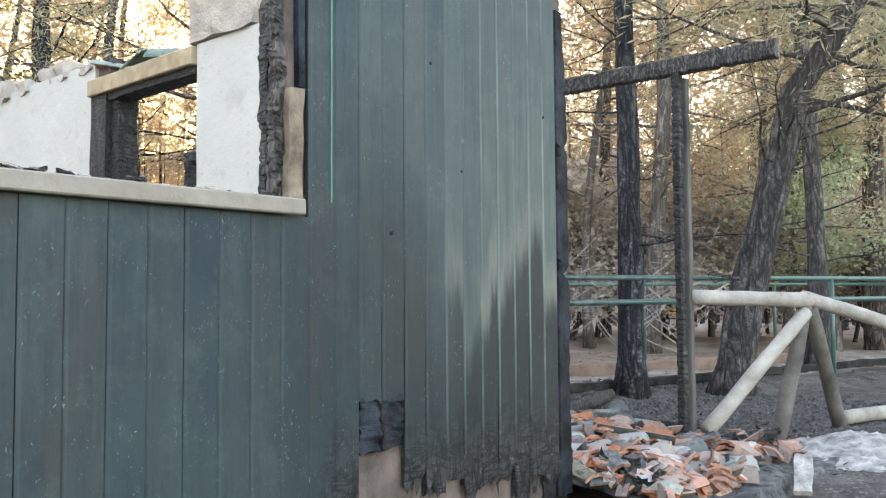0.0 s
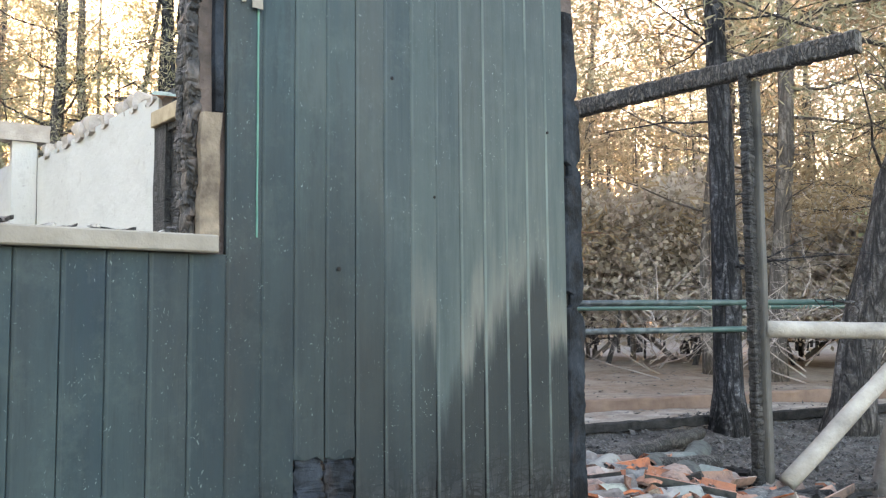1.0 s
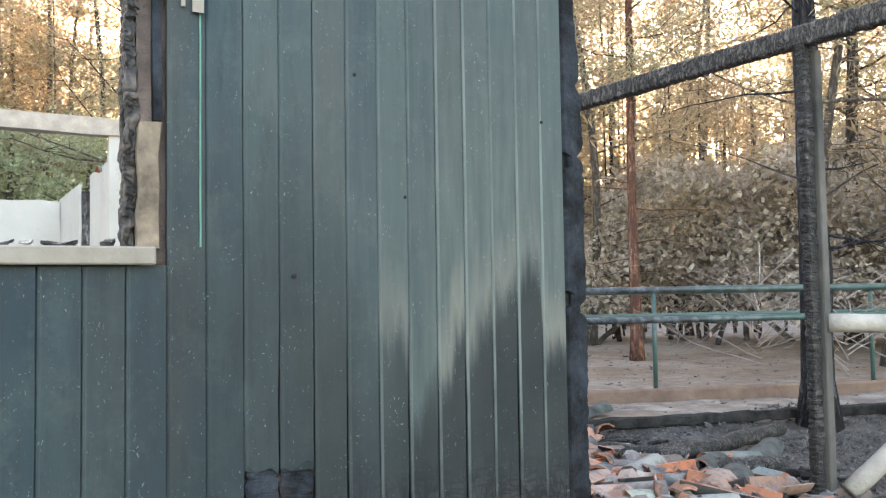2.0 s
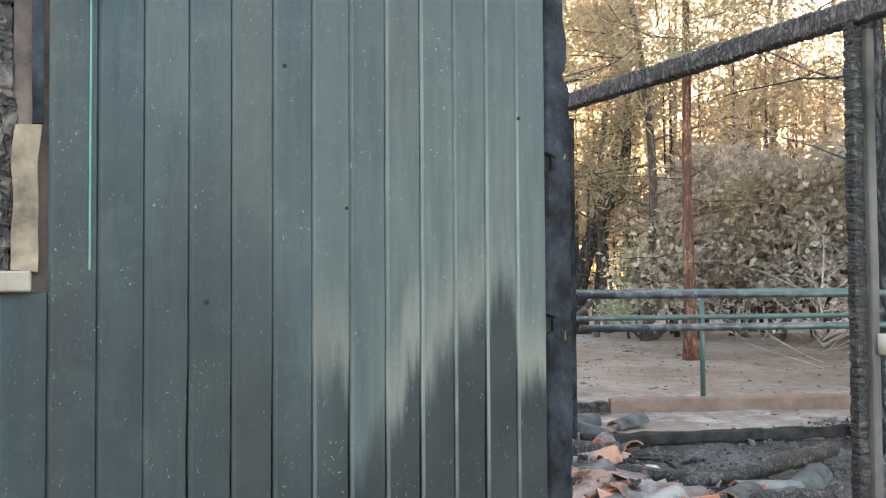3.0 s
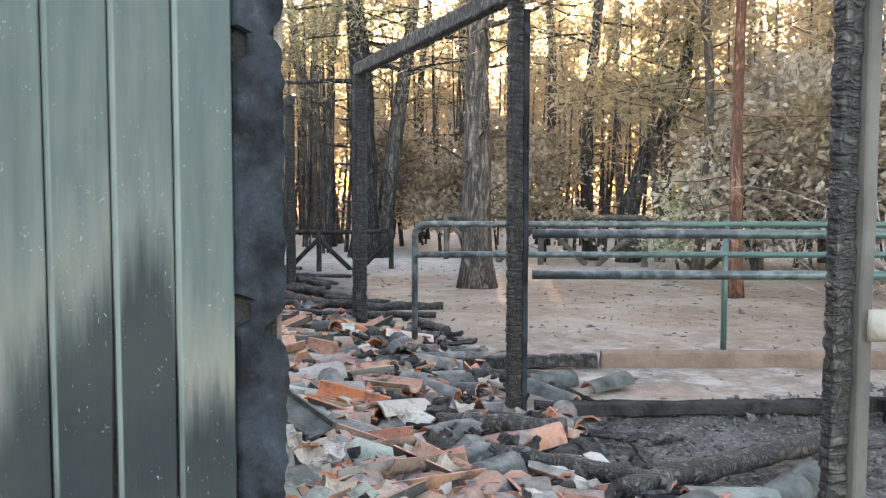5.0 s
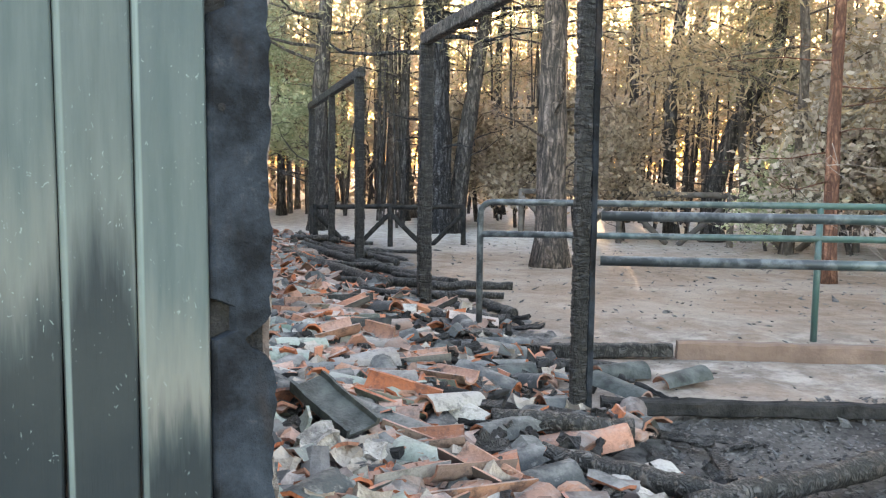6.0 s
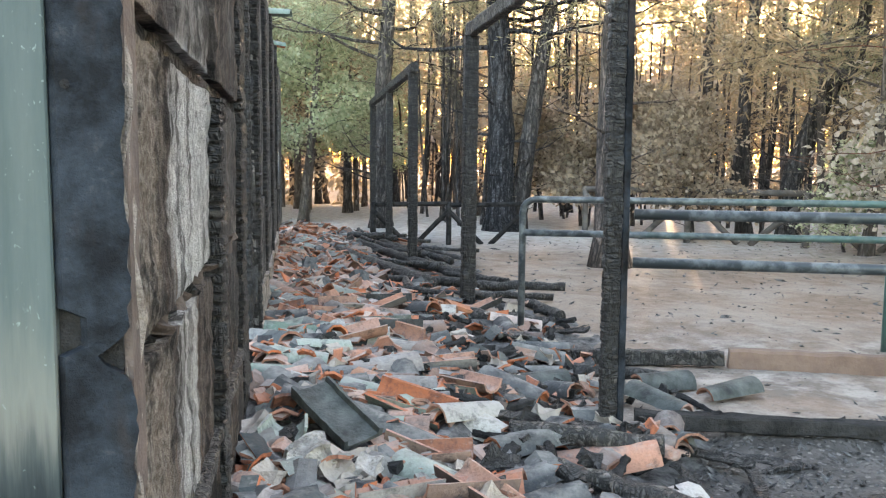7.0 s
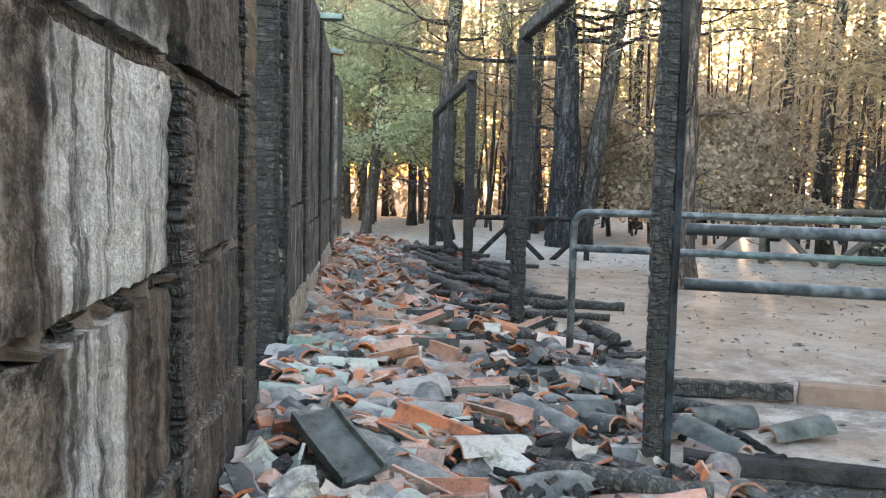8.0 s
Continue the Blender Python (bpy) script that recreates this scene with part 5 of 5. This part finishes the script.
# the trees that stand out, each with its own bend
def hero(label, at, height, r0, bark, spine=None, leaf=NEEDLE_GREEN, seed=50, limbs=22, start=0.42, per=28, crown=True, name="pine_tree", dead=9):
    tm, tips = build_trunk(seed, height, r0, 0.25, bark, limbs, start, spine, dead)
    return make_tree(name, label, tm, build_crown(seed, tips, per * 2, 0.13, 0.75, leaf, 0.14) if crown else None, at)


hero("straight pine with blistered black bark beside the path", (4.08, 1.84), 11, 0.14, BARK_BURNT, [(0, 0, -0.1), (-0.04, -0.04, 2), (-0.02, 0.0, 4), (0.1, 0.1, 7), (0.2, 0.2, 11)], seed=51, start=0.5)
hero("leaning pine with furrowed grey bark", (4.93, 1.20), 10, 0.20, BARK_DARK, [(0, 0, -0.1), (0.02, -0.22, 1.1), (0.04, -0.52, 2.2), (0.06, -0.72, 3.0), (0.15, -1.25, 3.8), (0.3, -1.6, 5), (0.4, -1.8, 10)], seed=52, start=0.45)
hero("stout pine with plated reddish bark in the clearing", (4.42, 9.35), 13, 0.24, BARK_RED, [(0, 0, -0.1), (0.0, 0.03, 3), (0.03, 0.1, 6), (0.1, 0.1, 13)], seed=53, start=0.38)
hero("thick scorched pine forking near the ground", (4.3, 14.9), 13, 0.31, BARK_BURNT, [(0, 0, -0.1), (-0.05, 0.0, 3), (-0.25, 0.1, 6), (-0.3, 0.1, 13)], seed=54, start=0.36)
hero("leaning scorched trunk beside the thick pine", (4.62, 15.0), 12, 0.20, BARK_DARK, [(0, 0, -0.1), (0.25, 0.0, 2), (0.75, 0.1, 5), (1.1, 0.1, 8), (1.3, 0.1, 12)], seed=55, start=0.4)
hero("slender grey pine curving over", (4.6, 19.0), 12, 0.20, BARK_FAR, [(0, 0, -0.1), (-0.2, 0, 2), (-0.9, 0, 4.5), (-1.2, 0, 7), (-1.1, 0, 12)], seed=56, start=0.4)
hero("dark pine standing behind the porch posts", (2.05, 16.5), 12, 0.22, BARK_DARK, [(0, 0, -0.1), (0.05, 0, 3), (0.25, 0, 6), (0.3, 0, 12)], seed=57, start=0.36)
hero("pine with a trunk bent like a bow", (9.3, 12.9), 11, 0.22, BARK_DARK, [(0, 0, -0.1), (0.02, 0, 1.2), (0.35, -0.2, 2.4), (0.95, -0.5, 3.6), (1.0, -0.55, 5.2), (1.2, -0.6, 11)], seed=58, start=0.42)
hero("slim pine with rust-red bark", (7.1, 7.05), 10, 0.095, BARK_RUST, [(0, 0, -0.1), (-0.03, 0, 3), (0.02, 0, 6), (0.05, 0, 10)], seed=59, start=0.45, limbs=16)
hero("dark slim pine at the edge of the wood", (8.9, 13.5), 11, 0.15, BARK_DARK, None, seed=60, start=0.4)
hero("grey pine standing beyond the rails", (9.5, 4.2), 11, 0.16, BARK_FAR, None, seed=61, start=0.35, leaf=NEEDLE_BROWN)
hero("dark pine standing beyond the rails", (8.9, 1.6), 11, 0.15, BARK_DARK, None, seed=62, start=0.35)

# an evergreen oak and its neighbours past the end of the hut
OAKS = []
for s in (70, 71):
    tm, tips = build_trunk(s, 5.5, 0.13, 0.7, BARK_FAR, 26, 0.28, None, 2)
    OAKS.append((tm, build_crown(s, tips, 27, 0.12, 0.62, LEAF_OAK, 0.55)))
for (x, y), k, s in (((0.5, 18.6), 0, 1.0), ((-1.0, 20.0), 1, 1.05), ((2.4, 20.6), 1, 0.75), ((-2.6, 18.0), 0, 0.9), ((11.8, 2.2), 1, 0.8), ((-4.2, 20.5), 1, 1.0)):
    make_tree("oak_tree", "small evergreen oak with dull green leaves", *OAKS[k], (x, y), x * 2.1, s, (0, 0), "oaks", "tree")

# scorched bushes with dry leaves
BUSHES = []
for s, leaf in ((80, LEAF_DRY), (81, LEAF_DRY), (82, LEAF_OAK), (83, LEAF_BROWN)):
    tm, tips = build_trunk(s, 2.8, 0.045, 1.0, BARK_DARK, 28, 0.25, None, 3)
    BUSHES.append((tm, build_crown(s, tips, 24, 0.115, 0.66, leaf, 0.62)))
for (x, y), k, s in (((9.6, 9.6), 0, 1.1), ((10.6, 8.4), 1, 1.2), ((11.4, 7.0), 0, 1.2), ((12.4, 5.6), 1, 1.1), ((8.9, 10.6), 2, 0.65), ((10.9, 10.0), 1, 1.3), ((7.4, 13.2), 3, 0.95),
                     ((12.6, 8.2), 0, 1.4), ((13.4, 4.0), 1, 1.1), ((6.6, 15.5), 3, 1.05), ((14, 6.0), 0, 1.3), ((5.6, 17.5), 3, 1.0), ((14.3, 2.4), 1, 1.0), ((13.2, 0.4), 2, 1.0)):
    make_tree("bush", ("fire-dried bush with curled pale leaves", "fire-dried bush with curled pale leaves", "small bush still in green leaf", "scorched bush with dark brown leaves")[k], *BUSHES[k], (x, y), x * 1.7, s, (0, 0), "bushes", "bush")

# bare, ash-pale shrubs
BARE = []
for s in (90, 91):
    bm = bmesh.new()
    rnd = random.Random(s)
    for k in range(16):
        a = rnd.uniform(0, 6.28)
        limb(bm, rnd, Vector((0, 0, 0.1 + 0.05 * k)), Vector((math.cos(a), math.sin(a), rnd.uniform(0.2, 0.9))), rnd.uniform(0.6, 1.5), 0.0075, [], 0)
    BARE.append(mesh_of("branchwork", bm, TWIG))
for (x, y), k, s in (((6.9, 4.6), 0, 1.35), ((7.6, 2.9), 1, 1.45), ((6.6, 3.2), 1, 1.15), ((8.6, 6.0), 0, 1.0), ((9.0, 8.0), 1, 0.8), ((7.4, 9.2), 0, 0.6), ((9.8, 2.9), 0, 1.2)):
    t = thing("bare_shrub", "leafless shrub with pale scorched twigs", "shrub", (x, y, swell(x, y)), "bare shrubs")
    t.scale, t.rotation_euler = (s, s, s), (0, 0, x)
    a = new("branchwork", BARE[k])
    a.parent = t

KINDS = []
for s, (h, r0, bend, bark, leaf, limbs, start) in enumerate((
        (12, 0.16, 0.8, BARK_DARK, NEEDLE_GREEN, 24, 0.30),
        (10, 0.11, 1.2, BARK_FAR, NEEDLE_BROWN, 22, 0.22),
        (13, 0.18, 0.5, BARK_RED, NEEDLE_GREEN, 24, 0.34),
        (9, 0.08, 0.9, BARK_FAR, NEEDLE_BROWN, 20, 0.18),
        (11, 0.13, 1.6, BARK_DARK, NEEDLE_BROWN, 24, 0.24))):
    tm, tips = build_trunk(s + 5, h, r0, bend, bark, limbs, start)
    KINDS.append((tm, build_crown(s, tips, 36, 0.18, 0.80, leaf, 0.17)))


def build_forest():
    rnd = random.Random(4)
    made = [(4.16, 8.95), (3.95, 14.1), (1.95, 16.6), (8.3, 11.5), (6.4, 6.35)]
    tries = 0
    while len(made) < 165 and tries < 9000:
        tries += 1
        az, dist = radians(rnd.uniform(-6, 128)), 11 + 52 * rnd.random() ** 1.25
        x, y = dist * math.cos(az), dist * math.sin(az) + 1.0
        if -5.5 < x < 8.0 and y < 17.0 or x < 10 and y < 9.5 or -6 < x < 3 and y < 21:
            continue
        if any(math.hypot(x - a, y - c) < 1.5 for a, c in made):
            continue
        made.append((x, y))
        k = rnd.choice((0, 1, 1, 2, 3, 3, 4))
        make_tree("pine_tree", "tall fire-scorched pine with a dark trunk and browned needles", *KINDS[k], (x, y), rnd.uniform(0, 6.28), rnd.uniform(0.8, 1.25),
                  (rnd.uniform(-4, 4), rnd.uniform(-4, 4)), "pines of the wood")


build_forest()
for k, (x, y) in enumerate(((-4.8, 22.5), (-3.0, 24.0), (-1.4, 22.8), (0.4, 24.5), (1.8, 22.6), (-2.2, 27.0), (-0.4, 29.0), (3.2, 25.5), (-5.5, 28.0), (1.2, 31.0))):
    make_tree("pine_tree", "tall fire-scorched pine behind the burnt hut", *KINDS[(1, 4, 0, 1, 4)[k % 5]], (x, y), k * 1.3, 1.0 + 0.05 * (k % 4), (0, 0), "pines of the wood")


def build_far_wood():
    """The scorched wood that closes the distance: thin stems and scrub past counting."""
    rnd = random.Random(6)
    bm = bmesh.new()
    for k in range(330):
        az, dist = radians(rnd.uniform(-8, 130)), rnd.uniform(22, 75)
        x, y = dist * math.cos(az), dist * math.sin(az)
        h, r, b_ = rnd.uniform(5, 11), rnd.uniform(0.05, 0.13), rnd.uniform(-0.6, 0.6)
        tube(bm, [(x, y, -0.4), (x + b_ * 0.3, y, h * 0.4), (x + b_, y + b_ * 0.5, h)], [r, r * 0.75, r * 0.3], 5, caps=False)
    young = bmesh.new()
    for k in range(300):
        az, dist = radians(rnd.uniform(2, 84)), rnd.uniform(14.5, 30)
        x, y = dist * math.cos(az), dist * math.sin(az)
        if y < 16 and x < 9:
            continue
        h, r, b_ = rnd.uniform(2.5, 8), rnd.uniform(0.025, 0.07), rnd.uniform(-0.7, 0.7)
        tube(young, [(x, y, -0.4), (x + b_ * 0.4, y, h * 0.35), (x + b_ * 0.5, y, h * 0.6), (x + b_, y + b_ * 0.5, h)], [r, r * 0.8, r * 0.6, r * 0.2], 5, caps=False)
    far = thing("far_wood", "distant scorched wood of thin stems and brown scrub", "wood", kind="stuff")
    part("stems", bm, BARK_FAR, far, "", True)
    part("young_stems", young, BARK_DARK, far, "thin dark stems at the wood's edge", True)
    tips = []
    for k in range(3600):
        az, dist = radians(rnd.uniform(-8, 130)), rnd.uniform(26, 78)
        z = dist * 0.15 * rnd.random() ** 1.5
        tips.append((Vector((dist * math.cos(az), dist * math.sin(az), z)), rnd.uniform(0.5, 1.3)))
    tops = []
    for k in range(5600):
        az, dist = radians(rnd.uniform(-8, 130)), rnd.uniform(30, 80)
        tops.append((Vector((dist * math.cos(az), dist * math.sin(az), dist * (0.07 + 0.38 * rnd.random()))), rnd.uniform(0.5, 1.4)))
    for k in range(1300):
        az, dist = radians(rnd.uniform(-8, 130)), rnd.uniform(26, 60)
        tops.append((Vector((dist * math.cos(az), dist * math.sin(az), 1.4 + dist * rnd.uniform(0.01, 0.135))), rnd.uniform(0.4, 1.1)))
    ob = new("scrub", build_crown(7, tips, 34, 0.40, 0.7, LEAF_FAR_HAZED, 0.30))
    ob.parent = far
    ob = new("treetops", build_crown(8, tops, 46, 0.42, 0.62, LEAF_FAR_HAZED, 0.24))
    ob.parent = far


build_far_wood()
